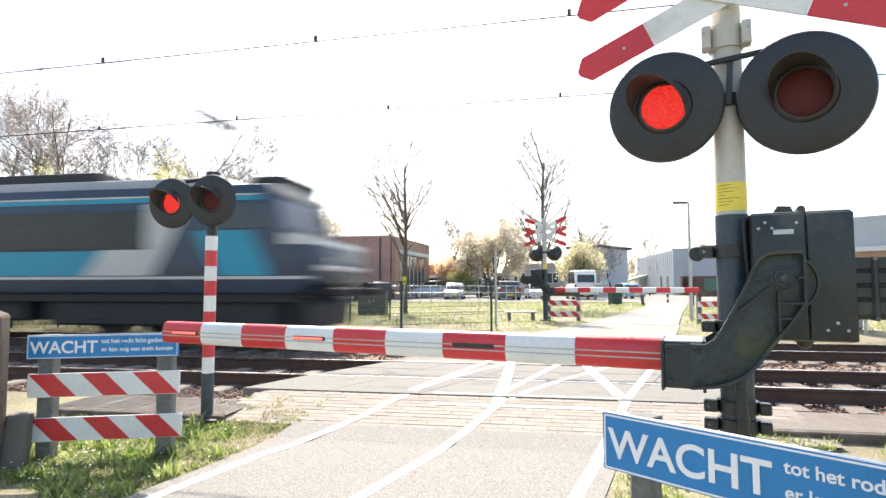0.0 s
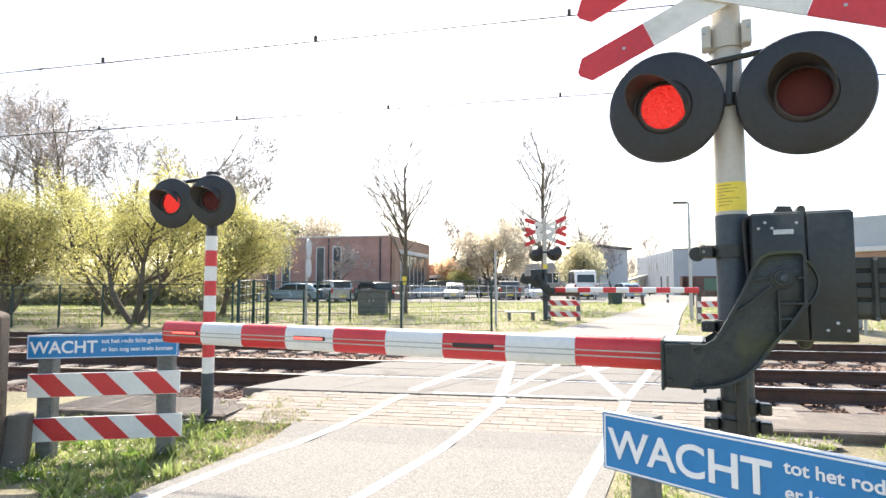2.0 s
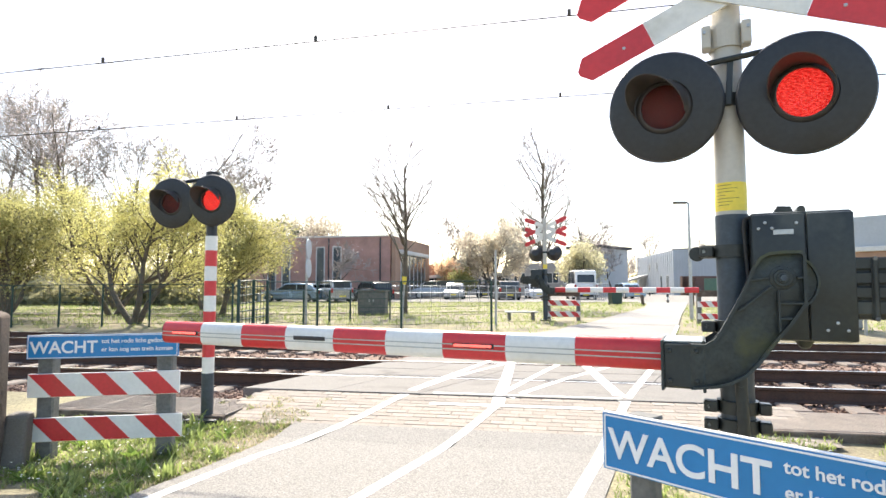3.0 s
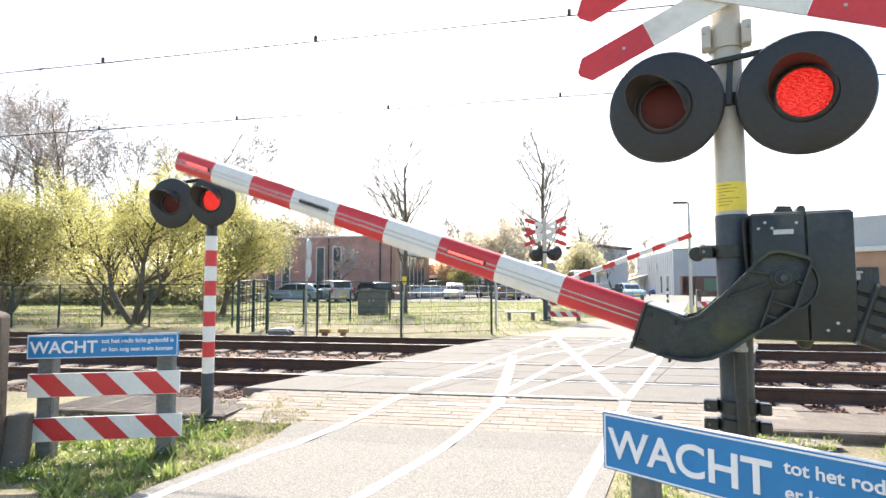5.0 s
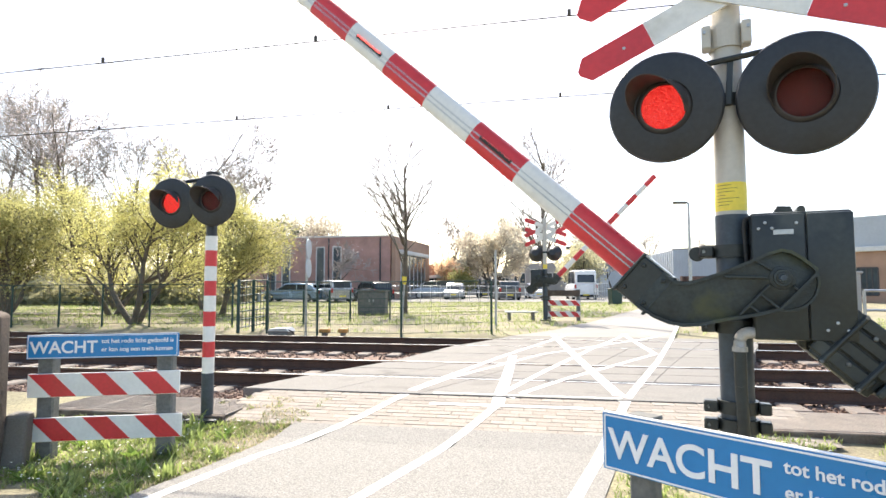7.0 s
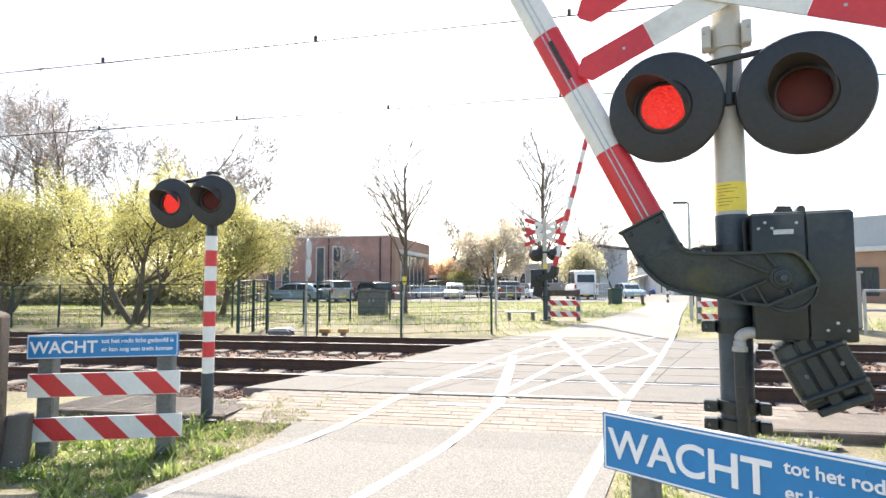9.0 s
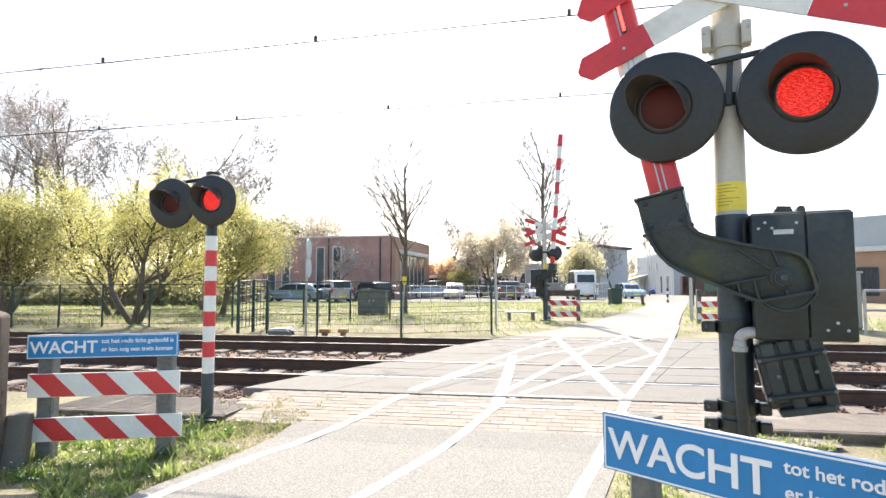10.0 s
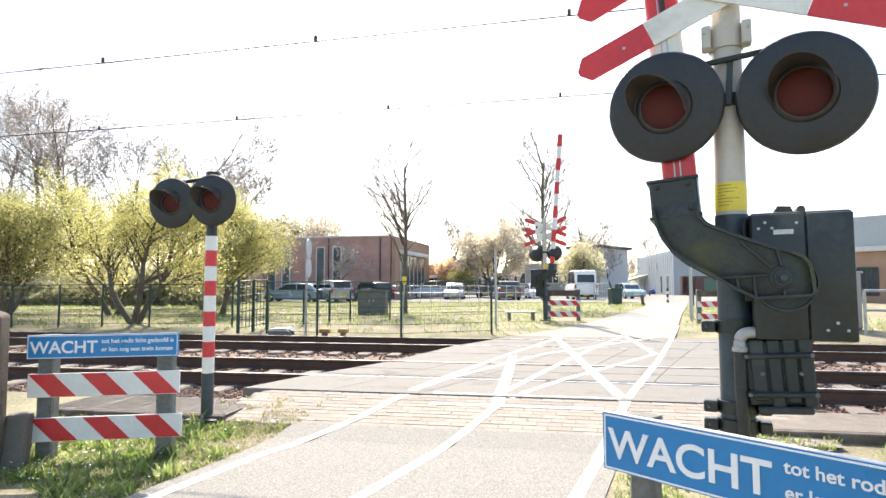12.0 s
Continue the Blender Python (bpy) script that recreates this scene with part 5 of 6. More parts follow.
def cabinet_box():
    x, y = (-2.73, 22.31)
    top = thing("utility_cabinet", pose(x, y, 0.08, 0, 0, -8), "dark grey-green utility cabinet on the lawn", "cabinet")
    part("body", block((1.1, 0.5, 0.9), (0, 0, 0.45), 0.02), GREYPOST, top)
    part("roof", block((1.16, 0.56, 0.05), (0, 0, 0.92), 0.015), GREYPOST, top)
    for dx in (-0.27, 0.27):
        d = part("door", block((0.5, 0.02, 0.75), (dx, -0.255, 0.45), 0.006), GREYPOST, top)
        part("door_handle", block((0.03, 0.03, 0.12), (dx * 0.3, -0.275, 0.55), 0.005), ZINC, d)
    x, y = (-1.03, 13.63)
    top = thing("leaning_post", pose(x + 0.0, y + 0.6, 0.0, 0, 3, 0), "thin grey post with a yellow tag by the fence", "post")
    part("tube", rod((0, 0, -0.05), (0, 0, 1.35), 0.022, n=10), ZINC, top)
    part("tag", block((0.11, 0.02, 0.2), (0, -0.02, 1.3), 0.004), YELLOW, top)


cabinet_box()


# ---- overhead wires ----
def wires():
    for c, z, zm, tilt in ((GAUGE_A + 0.75, 4.86, 6.2, 0.022), (GAUGE_B + 0.75, 5.08, 6.55, 0.015)):
        top = thing("overhead_line", RAIL @ Matrix.Translation((0, c, 0)), "thin overhead contact wire above the track", "overhead line", "overhead lines")
        sag = [(s, 0, z + tilt * max(min(s, 6), -16)) for s in (-220, -60, -16, 6, 90)]
        part("contact_wire", pipe(sag, 0.0105 if c < 9 else 0.013, 6), INK, top)
        part("carrier_wire", rod((-90, 0, zm), (60, 0, zm), 0.005, n=5), INK, top)
        for s in (-14.2, -10.5, -6.9, -3.3, 0.4, 4.0):
            part("clip", block((0.05, 0.03, 0.09), (s, 0, z + tilt * s + 0.05), 0.005), INK, top)


wires()


# ---- old posts beside the near track ----
def old_post():
    x, y = (-3.05, 4.05)
    top = thing("timber_post", pose(x - 0.15, y + 0.02, -0.2, 2, 1, 12), "weathered square timber post with a worn top", "post")
    bm = block((0.17, 0.17, 1.16), (0, 0, 0.58), 0.02, seg=2)
    for v in bm.verts:
        v.co += Vector((noise.noise(v.co * 7), noise.noise(v.co * 9 + Vector((3, 1, 0))), 0)) * 0.015
        if v.co.z > 1.0:
            v.co.z += 0.05 * v.co.x / 0.08 * -0.6
    part("shaft", bm, WOOD, top)
    x, y = (-2.97, 4.09)
    top = thing("concrete_block", pose(x - 0.13, y + 0.12, -0.18, -4, 3, 20), "chipped concrete marker block leaning in the grass", "block")
    bm = block((0.16, 0.2, 0.42), (0, 0, 0.18), 0.03, seg=2)
    for v in bm.verts:
        v.co.x *= 1 - 0.3 * max(v.co.z, 0)
    part("stone", bm, CONCRETE, top)


old_post()


# ---- cars ----
def paint(name, colour, metal=0.4):
    return material(name, colour, 0.22, metal, vary=0.05, scale=2, fine=20, bump=0.0)


SILVER, DARKCAR, BLUECAR, WHITECAR, GREYCAR, PALEBLUE = paint("silver_paint", (0.45, 0.46, 0.47)), paint("dark_car_paint", (0.03, 0.035, 0.045)), paint("blue_car_paint", (0.04, 0.08, 0.3)), paint("white_car_paint", (0.75, 0.75, 0.75), 0.0), paint("grey_car_paint", (0.13, 0.13, 0.13)), paint("pale_blue_paint", (0.3, 0.42, 0.52))
HEADLAMP = material("headlamp_glass", (0.7, 0.72, 0.74), 0.1, vary=0.05, bump=0)
TAILLAMP = material("tail_lamp_glass", (0.4, 0.02, 0.02), 0.15, vary=0.05, bump=0)


def car(x, y, heading, mat, label, size=(4.2, 1.75, 1.48), bonnet=0.26, boot=0.06, category="car", z=None):
    """Car with its nose along +x before it is turned."""
    l, w, h = size
    top = thing("van" if category == "van" else "car", pose(x, y, land(x, y) if z is None else z, 0, 0, heading), label, category, "parked cars")
    up = Matrix(((1, 0, 0, 0), (0, 0, 1, 0), (0, 1, 0, 0), (0, 0, 0, 1)))
    sill, belt = 0.2, h * (0.62 if category == "car" else 0.52)
    f, r = l / 2, -l / 2
    bx = f - l * bonnet
    body = part("body", slab([(r + 0.06, sill), (f - 0.1, sill), (f, sill + 0.2), (f - 0.03, belt * 0.72), (f - 0.22, belt * 0.86), (bx, belt), (r + l * boot, belt + 0.03), (r + 0.02, belt * 0.95), (r, sill + 0.25)], w, up, bevel=0.07), mat, top, smooth=True)
    cab = [(bx + 0.06, belt - 0.03), (bx - l * 0.13, h - 0.05), (bx - l * 0.2, h), (r + l * (boot + 0.08), h - 0.02), (r + l * boot + 0.02, h - 0.1), (r + l * boot * 0.5, belt)]
    part("roof", slab(cab, w * 0.86, up, bevel=0.08), mat, top, smooth=True)
    side = [(bx - 0.1, belt + 0.04), (bx - l * 0.14, h - 0.1), (r + l * (boot + 0.1), h - 0.11), (r + l * (boot + 0.04), belt + 0.05)]
    for sgn in (-1, 1):
        win = part("side_window", slab(side, 0.02, Matrix.Translation((0, sgn * w * 0.432, 0)) @ up), GLASS, top)
        part("pillar", block((0.07, 0.026, h - belt - 0.1), ((bx + r) / 2 + 0.1, sgn * w * 0.434, (h + belt) / 2 - 0.02)), mat, win)
        part("mirror", block((0.12, 0.16, 0.11), (bx - 0.12, sgn * (w / 2 + 0.06), belt + 0.06), 0.03), mat, top)
        part("headlight", block((0.12, 0.34, 0.13), (f - 0.1, sgn * w * 0.36, belt * 0.73), 0.03), HEADLAMP, top)
        part("tail_light", block((0.08, 0.16, 0.3), (r + 0.03, sgn * w * 0.43, belt * 0.85), 0.02), TAILLAMP, top)
    part("windscreen", slab([(bx + 0.065, belt + 0.03), (bx - l * 0.125, h - 0.09), (bx - l * 0.135, h - 0.1), (bx + 0.03, belt + 0.02)], w * 0.74, up), GLASS, top)
    rr = r + l * boot
    part("rear_window", block((0.03, w * 0.7, (h - belt) * 0.72), (rr * 1.0 + 0.01 - l * boot * 0.25, 0, (h + belt) / 2 - 0.03), turn=Matrix.Rotation(radians(8), 4, "Y")), GLASS, top)
    for xx in (f - 0.02, r - 0.005):
        part("bumper", block((0.1, w * 0.96, 0.2), (xx, 0, sill + 0.14), 0.04), mat if category == "car" else RUBBER, top)
        part("number_plate", block((0.03, 0.5, 0.11), (xx + (0.05 if xx > 0 else -0.05), 0, sill + 0.22), 0.004), YELLOW, top, "blank yellow plate")
    for xx in (f - l * 0.19, r + l * 0.19):
        for sgn in (-1, 1):
            wh = part("wheel", rod((xx, sgn * (w / 2 - 0.2), 0.31), (xx, sgn * (w / 2 + 0.005), 0.31), 0.31, n=22), RUBBER, top)
            part("rim", rod((xx, sgn * (w / 2 - 0.02), 0.31), (xx, sgn * (w / 2 + 0.015), 0.31), 0.2, n=14), ZINC, wh)
    return top


def park(at, *rest, **kw):
    car(at[0], at[1], *rest, **kw)


park((-11.04, 42.00, 0.11), 172, PALEBLUE, "silver-blue saloon parked on the car park", (4.6, 1.75, 1.36), 0.3, 0.14)
park((-8.13, 42.00, 0.11), 120, SILVER, "silver estate car parked with its tail out", (4.3, 1.75, 1.55), 0.24, 0.03)
park((-5.27, 42.00, 0.11), 125, DARKCAR, "dark hatchback parked beside a silver one", (4.0, 1.7, 1.46))
park((-0.91, 54.00, 0.14), 178, SILVER, "silver people carrier parked side-on", (4.2, 1.75, 1.68), 0.2, 0.03)
park((1.06, 51.00, 0.09), -95, SILVER, "small silver car parked nose to the lawn", (3.8, 1.7, 1.45))
park((4.47, 58.00, 0.18), -100, DARKCAR, "dark car parked nose to the lawn", (4.2, 1.75, 1.45))
park((5.42, 49.00, 0.08), 92, GREYCAR, "dark grey off-roader seen from behind", (4.5, 1.85, 1.62), 0.24, 0.03)
park((8.92, 55.00, 0.17), -90, WHITECAR, "white car parked behind the barrier post", (4.1, 1.75, 1.45))
park((12.30, 51.00, 0.09), 86, WHITECAR, "white high-roof van seen from behind", (5.4, 2.05, 2.55), 0.18, 0.02, "van")
park((17.56, 54.00, 0.14), -88, PALEBLUE, "pale blue car waiting on the far road", (4.1, 1.75, 1.48))
park((34.04, 88.00, 0.47), 176, BLUECAR, "bright blue hatchback parked by the hall", (4.4, 1.75, 1.45))
park((39.22, 84.00, 0.25), 170, BLUECAR, "bright blue hatchback parked by the hall", (4.3, 1.75, 1.45))


# ---- car park and path ----
def flat_patch(name, pts, lift, mat, label, category):
    bm = bmesh.new()
    bm.faces.new([bm.verts.new((x, y, land(x, y) + lift)) for x, y in pts])
    tagged(part(name, bm, mat), label, category, kind="structure")


flat_patch("car_park", [(-30, 38.5), (9.0, 40.5), (16.5, 40), (24, 47), (40, 60), (40, 110), (-30, 80)], 0.012, ASPHALT, "pale paved car park", "car park")
flat_patch("footpath", [(-40, 23.2), (-12, 21.6), (-2, 23.0), (3, 25.5), (3, 26.4), (-2, 24.0), (-12, 22.6), (-40, 24.4)], 0.02, PATHSAND, "trodden sandy path through the grass", "path")


# ---- buildings ----
def wall_box(name, a, b, depth, h, mat, parent, z0=0.05):
    """A block whose front runs from a to b on the plan and which goes back by depth. Returns the part and its front frame."""
    a, b = Vector((*a[:2], 0)), Vector((*b[:2], 0))
    d = b - a
    ang = math.atan2(d.y, d.x)
    m = Matrix.Translation((a.x, a.y, z0)) @ Matrix.Rotation(ang, 4, "Z")
    bm = block((d.length, depth, h), (d.length / 2, depth / 2, h / 2), 0.02)
    bm.transform(m)
    return part(name, bm, mat, parent), m, d.length


def window(m, x, z, w, h, parent, bars=1, frame_mat=None):
    """A framed window set in a wall front."""
    fm = frame_mat or FRAME
    bm = bmesh.new()
    t = 0.09
    for dz in (-h / 2, h / 2):
        block((w, 0.12, t), (x, 0.0, z + dz), bm=bm)
    for i in range(bars + 2):
        block((t, 0.12, h), (x - w / 2 + w * i / (bars + 1), 0.0, z), bm=bm)
    bm.transform(m)
    win = part("window", bm, fm, parent)
    for i in range(bars + 1):
        pw = w / (bars + 1)
        bm = block((pw - 0.02, 0.05, h - 0.05), (x - w / 2 + pw * (i + 0.5), 0.0, z))
        bm.transform(m)
        part("pane", bm, PANE, win)


def brick_hall():
    top = thing("brick_hall", pose(0, 0, 0), "flat-roofed red brick hall with tall narrow windows", "building")
    c, l, r = (-4.75, 51.00, 1.60), (-22.44, 55.00, 1.64), (-2.39, 62.00, 1.70)
    w, m, ln = wall_box("wall", l, c, 9.0, 5.7, BRICKWALL, top)
    bm = block((ln + 0.2, 9.2, 0.14), (ln / 2, 4.5, 5.75), 0.02)
    bm.transform(m)
    part("roof_edge", bm, FRAME, top)
    for px in (0.36, 0.44, 0.63, 0.72):
        window(m, ln * px, 2.5, 0.8, 4.6, w, 0)
    for px in (0.675, 0.95):
        bm = block((0.1, 0.12, 5.6), (ln * px, -0.04, 2.8))
        bm.transform(m)
        part("downpipe", bm, ROOFING, w)
    # the entrance side, with its tall glazing
    w2, m2, ln2 = wall_box("wall", (c[0] + 0.5, c[1]), (r[0] + 0.9, r[1]), 0.4, 5.7, PALEBRICK, top)
    window(m2, ln2 * 0.48, 2.2, ln2 * 0.7, 4.1, w2, 5)
    bm = block((ln2 * 0.8, 0.5, 0.35), (ln2 * 0.48, -0.2, 4.35), 0.02)
    bm.transform(m2)
    part("canopy", bm, FRAME, w2)
    e0, e1 = (-2.43, 63.00, 1.71), (-0.06, 65.00, 1.73)
    w3, m3, ln3 = wall_box("wall", e0, e1, 6, 3.7, BRICKWALL, top)
    bm = block((ln3 * 0.8, 2.0, 0.3), (ln3 * 0.6, -1.0, 2.3), 0.02)
    bm.transform(m3)
    part("porch_roof", bm, FRAME, w3)
    window(m3, ln3 * 0.6, 1.1, ln3 * 0.5, 2.1, w3, 1)


brick_hall()


def grey_offices():
    top = thing("office_building", pose(0, 0, 0), "low grey office building with a dark raised roof", "building")
    a, b = (8.87, 74.00, 1.82), (19.27, 70.00, 1.78)
    w, m, ln = wall_box("wall", a, b, 9, 4.2, GREYWALL, top)
    for k in range(5):
        window(m, ln * (0.1 + 0.19 * k), 2.3, 1.5, 1.3, w, 1)
    w2, m2, ln2 = wall_box("wall", (16.34, 73.00, 1.81), (19.00, 70.00, 1.78), 7, 6.0, CLAD, top)
    window(m2, ln2 * 0.4, 5.1, ln2 * 0.6, 0.9, w2, 2)
    bm = block((ln2 + 0.9, 7.8, 0.35), (ln2 / 2, 3.5, 6.15), 0.03)
    bm.transform(m2)
    part("roof", bm, ROOFING, top)
    low = thing("pavilion", pose(0, 0, 0), "low pavilion with a pale glazed front", "building")
    w3, m3, ln3 = wall_box("wall", (1.74, 80.00, 1.87), (9.35, 78.00, 1.86), 6, 2.9, GREYWALL, low)
    for k in range(4):
        window(m3, ln3 * (0.14 + 0.24 * k), 1.6, ln3 * 0.2, 1.6, w3, 2)
    bm = block((ln3 + 0.6, 6.5, 0.25), (ln3 / 2, 3, 3.0), 0.03)
    bm.transform(m3)
    part("roof", bm, CLAD, low)


grey_offices()


def works_hall():
    top = thing("works_hall", pose(0, 0, 0), "light grey metal-clad works hall with loading doors", "building")
    l, c, r = (34.07, 100.00, 2.06), (31.11, 77.00, 1.85), (40.00, 72.00, 1.80)
    w, m, ln = wall_box("wall", l, c, 0.4, 6.2, CLAD, top)
    for k in range(22):
        bm = block((0.06, 0.1, 6.1), (ln * (k + 0.5) / 22, -0.04, 3.05))
        bm.transform(m)
        part("cladding_rib", bm, CLAD, w)
    for x, z, ww, h in ((0.42, 4.2, 0.8, 1.2), (0.62, 4.2, 0.8, 1.2), (0.72, 1.5, 1.3, 2.6), (0.88, 1.5, 1.3, 2.6)):
        window(m, ln * x, z, ww, h, w, 0)
    bm = slab([(0, 2.9), (0, 3.2), (-3.0, 2.3), (-3.0, 2.0)], ln * 0.3, Matrix(((0, 0, 1, ln * 0.2), (1, 0, 0, 0), (0, 1, 0, 0), (0, 0, 0, 1))))
    bm.transform(m)
    part("lean_to_roof", bm, GREYWALL, w)
    w2, m2, ln2 = wall_box("wall", c, r, 14, 6.2, CLAD, top)
    for k in range(26):
        bm = block((0.06, 0.1, 6.1), (ln2 * (k + 0.5) / 26, -0.04, 3.05))
        bm.transform(m2)
        part("cladding_rib", bm, CLAD, w2)
    for x, ww, h, mt in ((0.06, 1.2, 2.6, PALEBRICK), (0.32, 4.2, 2.6, material("brown_panel", (0.14, 0.08, 0.065), 0.7))):
        bm = block((ww * 1.6, 0.14, h), (ln2 * x + 1.2, -0.06, h / 2), 0.02)
        bm.transform(m2)
        part("plinth_panel", bm, mt, w2)
    bm = block((2.2, 0.1, 2.3), (ln2 * 0.36 + 1.2, -0.14, 1.15), 0.02)
    bm.transform(m2)
    part("loading_door", bm, material("green_door", (0.12, 0.2, 0.13), 0.6), w2)
    bm = block((ln2 + 0.2, 14.2, 0.2), (ln2 / 2, 7, 6.25), 0.02)
    bm.transform(m2)
    part("roof_edge", bm, GREYWALL, top)


works_hall()


def side_works():
    top = thing("workshop", pose(0, 0, 0), "grey-clad workshop over a pale brick base with barred windows", "building")
    a, b = (28.18, 41.00, 1.51), (33.88, 34.00, 1.44)
    w, m, ln = wall_box("wall", a, b, 10, 3.6, PALEBRICK, top)
    up, mu, _ = wall_box("upper_wall", a, b, 10, 2.2, CLAD, top, 3.9)
    bm = block((ln + 0.2, 0.3, 0.35), (ln / 2, -0.1, 3.75), 0.03)
    bm.transform(m)
    part("fascia", bm, FRAME, top)
    window(m, 1.9, 1.5, 1.3, 1.9, w, 3, ROOFING)
    bm = block((1.5, 0.1, 2.4), (3.8, -0.04, 1.2), 0.02)
    bm.transform(m)
    d = part("door", bm, GREYWALL, w)
    bm = rod((3.9, -0.1, 1.9), (3.9, -0.08, 1.9), 0.16, n=20)
    bm.transform(m)
    part("round_notice", bm, BLUE, d)


side_works()


# ---- street furniture far off ----
def street_lamp():
    x, y = (7.97, 17.16)
    top = thing("street_lamp", pose(x, y + 1.2, 0.08), "slim grey street lamp with a flat head", "street lamp")
    h = 3.88 - 0.08
    part("column", rod((0, 0, 0), (0, 0, h), 0.06, 0.035, n=12), ZINC, top)
    part("arm", rod((0, 0, h - 0.02), (-0.25, -0.05, h), 0.02, n=8), ZINC, top)
    part("head", block((0.46, 0.16, 0.07), (-0.3, -0.05, h - 0.01), 0.02), GREYPOST, top)
    part("diffuser", block((0.36, 0.12, 0.02), (-0.3, -0.05, h - 0.052), 0.006), WHITE, top)


street_lamp()


def litter_bin():
    x, y = (10.24, 33.99)
    top = thing("litter_bin", pose(x, y, 0.08, 0, 0, 10), "dark green wheeled bin by the road", "bin")
    part("body", slab([(-0.3, 0.08), (0.3, 0.08), (0.36, 0.95), (-0.36, 0.95)], 0.55, Matrix.Rotation(radians(90), 4, "X"), bevel=0.03), GREENPAINT, top)
    part("lid", block((0.78, 0.62, 0.07), (0, 0, 0.98), 0.03), GREENPAINT, top)
    for dx in (-0.25, 0.25):
        part("wheel", rod((dx - 0.03, 0.25, 0.1), (dx + 0.03, 0.25, 0.1), 0.1, n=14), RUBBER, top)


litter_bin()


def bollards():
    x, y = (15.38, 39.12)
    top = thing("bollard", pose(x, y, 0.09), "black and white banded bollard in the road", "bollard")
    for i in range(5):
        part("band", rod((0, 0, 0.2 * i), (0, 0, 0.2 * i + 0.199), 0.075, n=14), WHITE if i % 2 else BLACK, top)
    for x, y in ((11.89, 33.99), (14.84, 33.99), (21.50, 62.86), (25.89, 71.55), (26.71, 59.26)):
        top = thing("stub_post", pose(x, y, 0.06, 0, random.uniform(-6, 6), 0), "short timber verge post", "post", "verge posts")
        part("shaft", block((0.16, 0.16, 0.65), (0, 0, 0.3), 0.02), WOOD, top)
        part("cap", block((0.12, 0.12, 0.03), (0, 0, 0.635), 0.008), WOOD, top)


bollards()


def rail_fence(a, b, h, count, label, mat):
    a, b = Vector(a), Vector(b)
    top = thing("rail_fence", pose(0, 0, 0), label, "fence")
    for i in range(count + 1):
        p = a.lerp(b, i / count)
        part("post", rod((p.x, p.y, land(p.x, p.y) - 0.05), (p.x, p.y, land(p.x, p.y) + h), 0.035, n=8), mat, top)
    for f in (1.0, 0.55):
        part("rail", rod((a.x, a.y, land(a.x, a.y) + h * f), (b.x, b.y, land(b.x, b.y) + h * f), 0.03, n=8), mat, top)


rail_fence((9.70, 13.16), (15.5, 11.9), 1.0, 4, "grey tubular railing beside the track", ZINC)
rail_fence((11.68, 44.12), (13.92, 48.22), 1.35, 6, "galvanised barrier railing at the car park", ZINC)
rail_fence((-3.93, 42.31), (8.01, 46.08), 1.15, 16, "long galvanised railing along the car park", ZINC)
rail_fence((32.68, 90.27), (36.33, 76.86), 0.9, 14, "low timber fence before the works hall", WOOD)


def control_cabinet():
    x, y = (9.82, 13.55)
    top = thing("control_cabinet", pose(x + 0.15, y + 0.9, 0.05, 0, 0, TURN), "pale green trackside control cabinet", "cabinet")
    part("body", block((0.9, 0.45, 1.35), (0, 0, 0.75), 0.02), GREYWALL, top)
    part("roof", block((0.98, 0.52, 0.06), (0, 0, 1.45), 0.015), GREYWALL, top)
    part("plinth", block((0.86, 0.42, 0.12), (0, 0, 0.05), 0.01), CONCRETE, top)
    part("door", block((0.8, 0.02, 1.2), (0, -0.23, 0.75), 0.006), GREYWALL, top)


control_cabinet()
pavers()


def more_motions():
    far = [(0, 0), (3.2, 0), (3.45, 0.2), (3.8, 3.4), (4.3, 9.6), (4.8, 17.0), (5.5, 26.5), (6.0, 32.8), (6.5, 39.0), (7.0, 45.2), (8.0, 58.5), (9.0, 75.0), (9.5, 83.0), (9.8, 85.0), (10.1, 85.5), (12.0, 85.6)]
    walk(FAR_BOOM, [(t, FAR_REST @ Matrix.Rotation(radians(-a), 4, "Y")) for t, a in far])


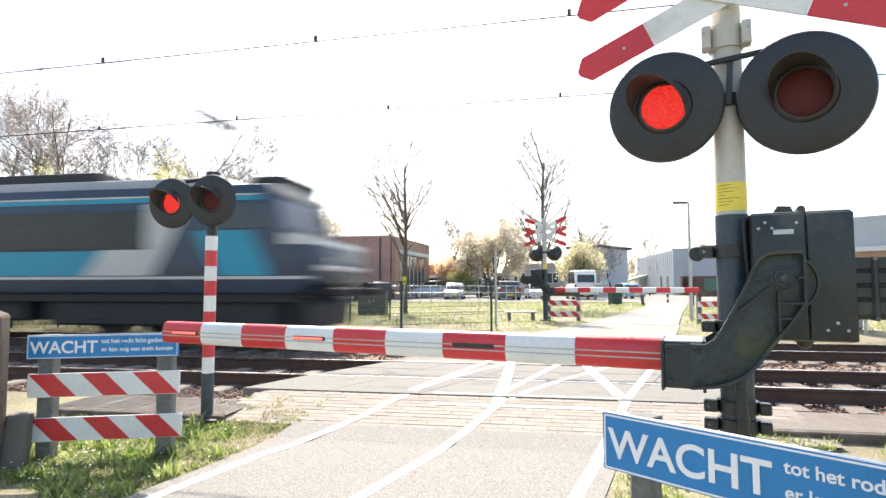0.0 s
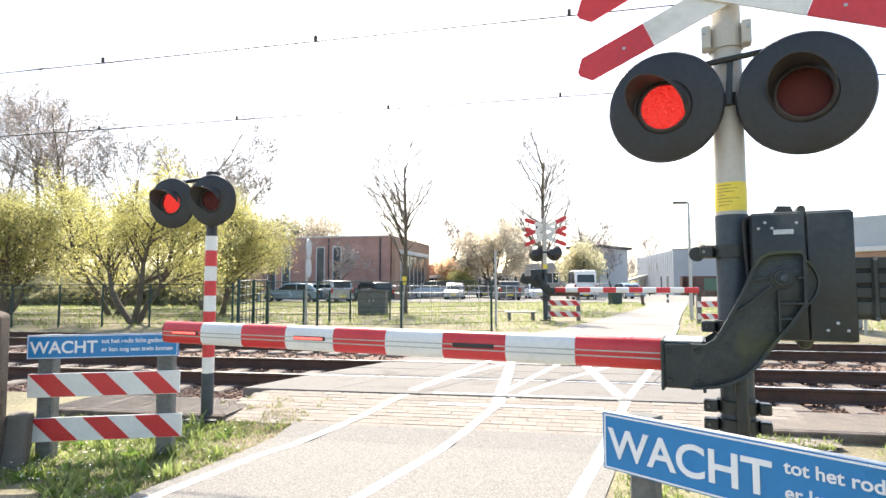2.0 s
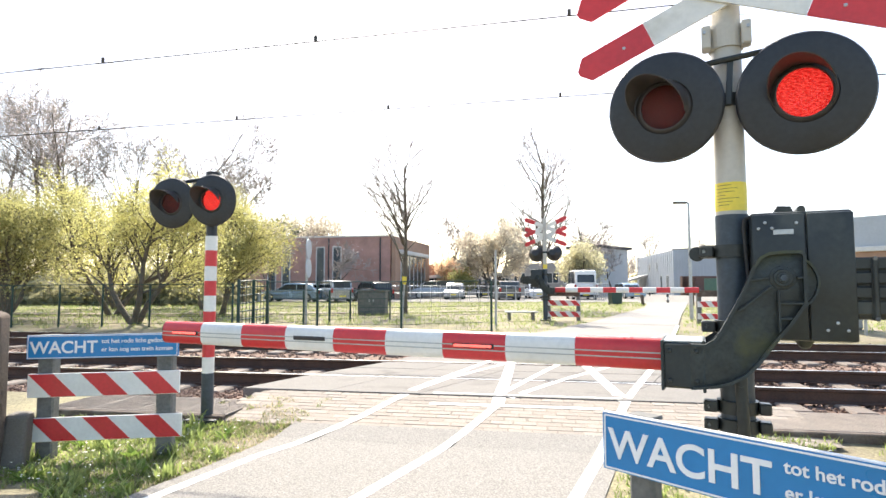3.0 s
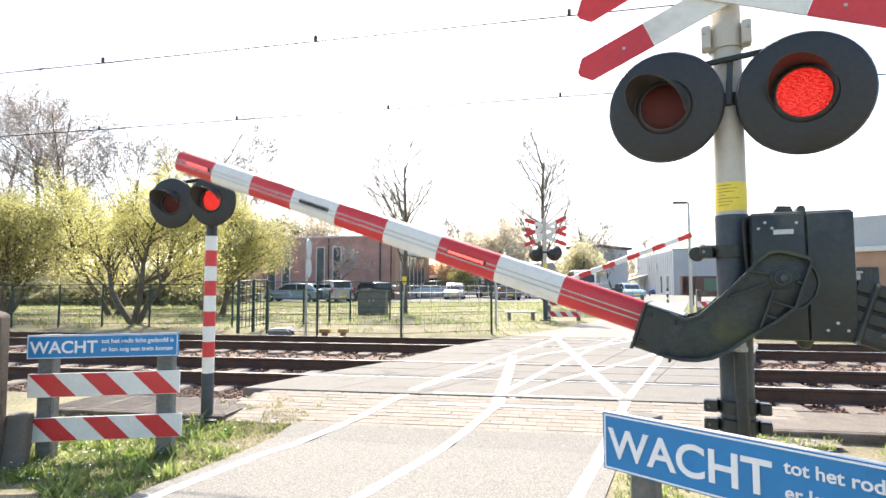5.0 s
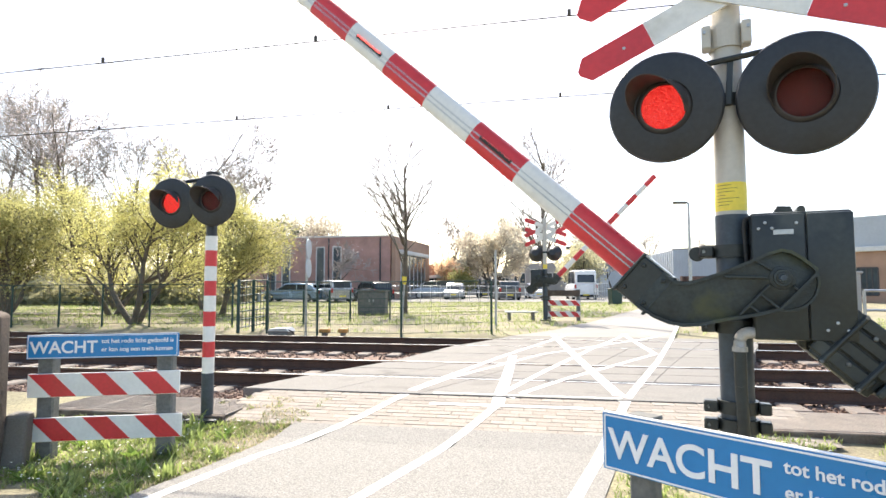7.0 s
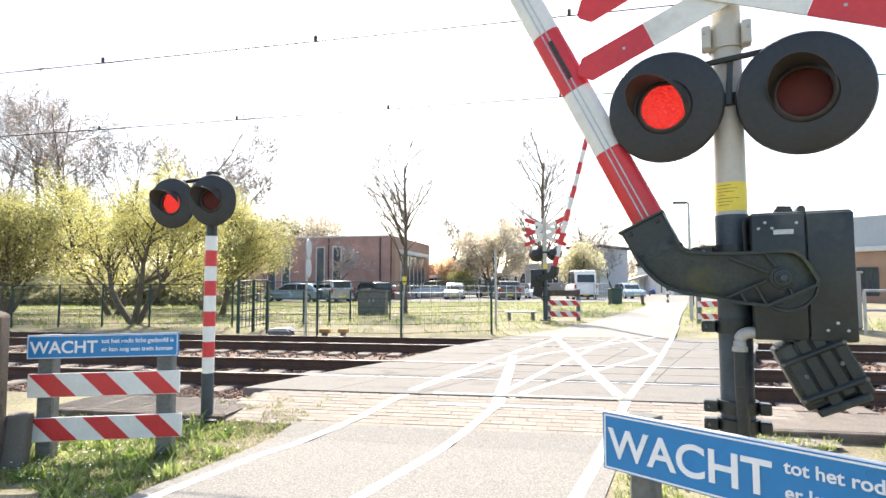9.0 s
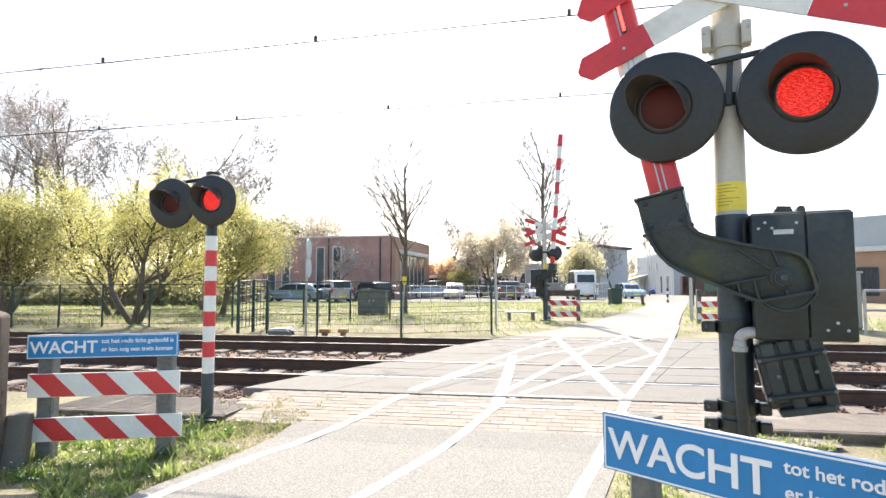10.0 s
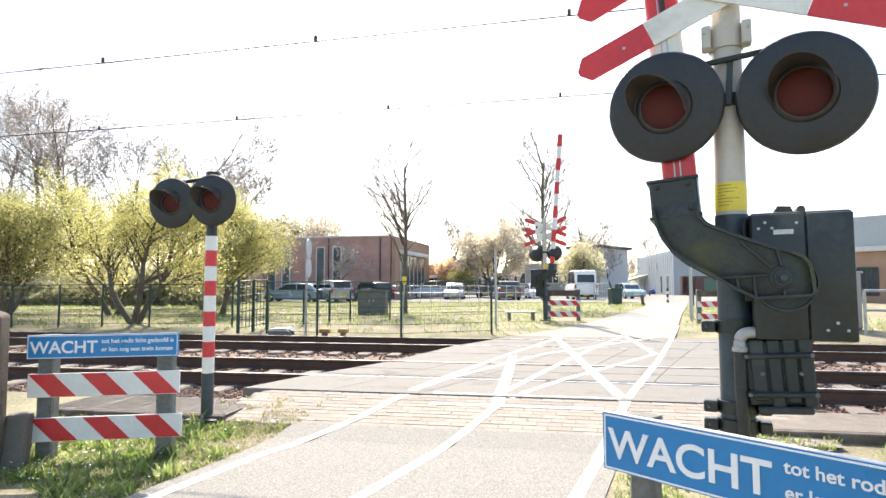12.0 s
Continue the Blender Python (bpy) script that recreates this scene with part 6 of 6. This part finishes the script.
# ---- what moves ----
def motions():
    # the boom: degrees above level
    lift = [(0, 0), (3.2, 0), (3.45, 0.2), (3.8, 3.2), (4.3, 9.3), (4.8, 16.0), (5.0, 18.6), (5.5, 24.7), (6.0, 30.5), (6.5, 36.3), (7.0, 42.0), (8.0, 53.4), (9.0, 64.0), (9.5, 70.1), (10.0, 77.9), (10.3, 81.8), (10.5, 83.7), (10.75, 85.5), (11.0, 85.95), (12.0, 85.95)]
    walk(NEAR_BOOM, [(t, BOOM_REST @ Matrix.Rotation(radians(-a), 4, "Y")) for t, a in lift])
    # the train runs out of sight along its track
    base = RAIL @ Matrix.Translation((0, GAUGE_B + 0.7525, 0))
    walk(LOCO, [(t, base @ Matrix.Translation((-4.25 - 21.8 * t, 0, 0))) for t in (0, 0.5, 1, 12)])
    # flashing lamps: two added shutter leaves bare the ever-glowing disc and cover it again
    period, first, split = 0.6393, -0.0985, 0.25
    late = {8: (0.03, 0.03), 15: (-0.036, 0.054)}      # an uneven beat: how late one lamp lights and the other goes out

    def rows(lit_first, shut, clear, last):
        out = [(0.0, clear if lit_first else shut)]
        k = 0
        while True:
            t = first + period * k
            on, off = (t + late.get(k, (0, 0))[0], t + split) if lit_first else (t + split, t + period + late.get(k + 1, (0, 0))[1])
            k += 1
            if on > last:
                break
            for when, a, b in ((on, shut, clear), (off, clear, shut)):
                step = math.floor(when * 30) / 30
                if step > out[-1][0] and when < 11.9:
                    out += [(step, a), (step + 1 / 30, b)]
        out.append((12.0, out[-1][1]))
        return out

    for pair in LAMP_PAIRS:
        for sh, lit_first in zip(pair, (True, False)):
            for leaf, way in zip(sh, (0.118, -0.118)):
                walk(leaf, [(t, Matrix.Translation((0, 0, z))) for t, z in rows(lit_first, 0.0, way, 10.2)])
    # strip lamps on the boom: a bar turns its lit face out, imitating switching
    for bar, lit_first in zip(BOOM_LIGHTS[1:], (True, False)):
        rest = bar.matrix_basis.copy()
        seq = []
        for t, a in rows(lit_first, 178.0, 0.0, 10.2):
            if seq and seq[-1][1] != a:
                t0, a0 = seq[-1]
                seq += [(t0 + 0.034, a0 + (a - a0) / 3), (t0 + 0.067, a0 + (a - a0) * 2 / 3)]
                t = max(t, t0 + 0.1)
            seq.append((t, a))
        walk(bar, [(t, rest @ Matrix.Rotation(radians(a), 4, "X")) for t, a in seq])
    more_motions()


LAMP_PAIRS = [NEAR_LAMPS, LEFT_LAMPS, FAR_LAMPS]
motions()
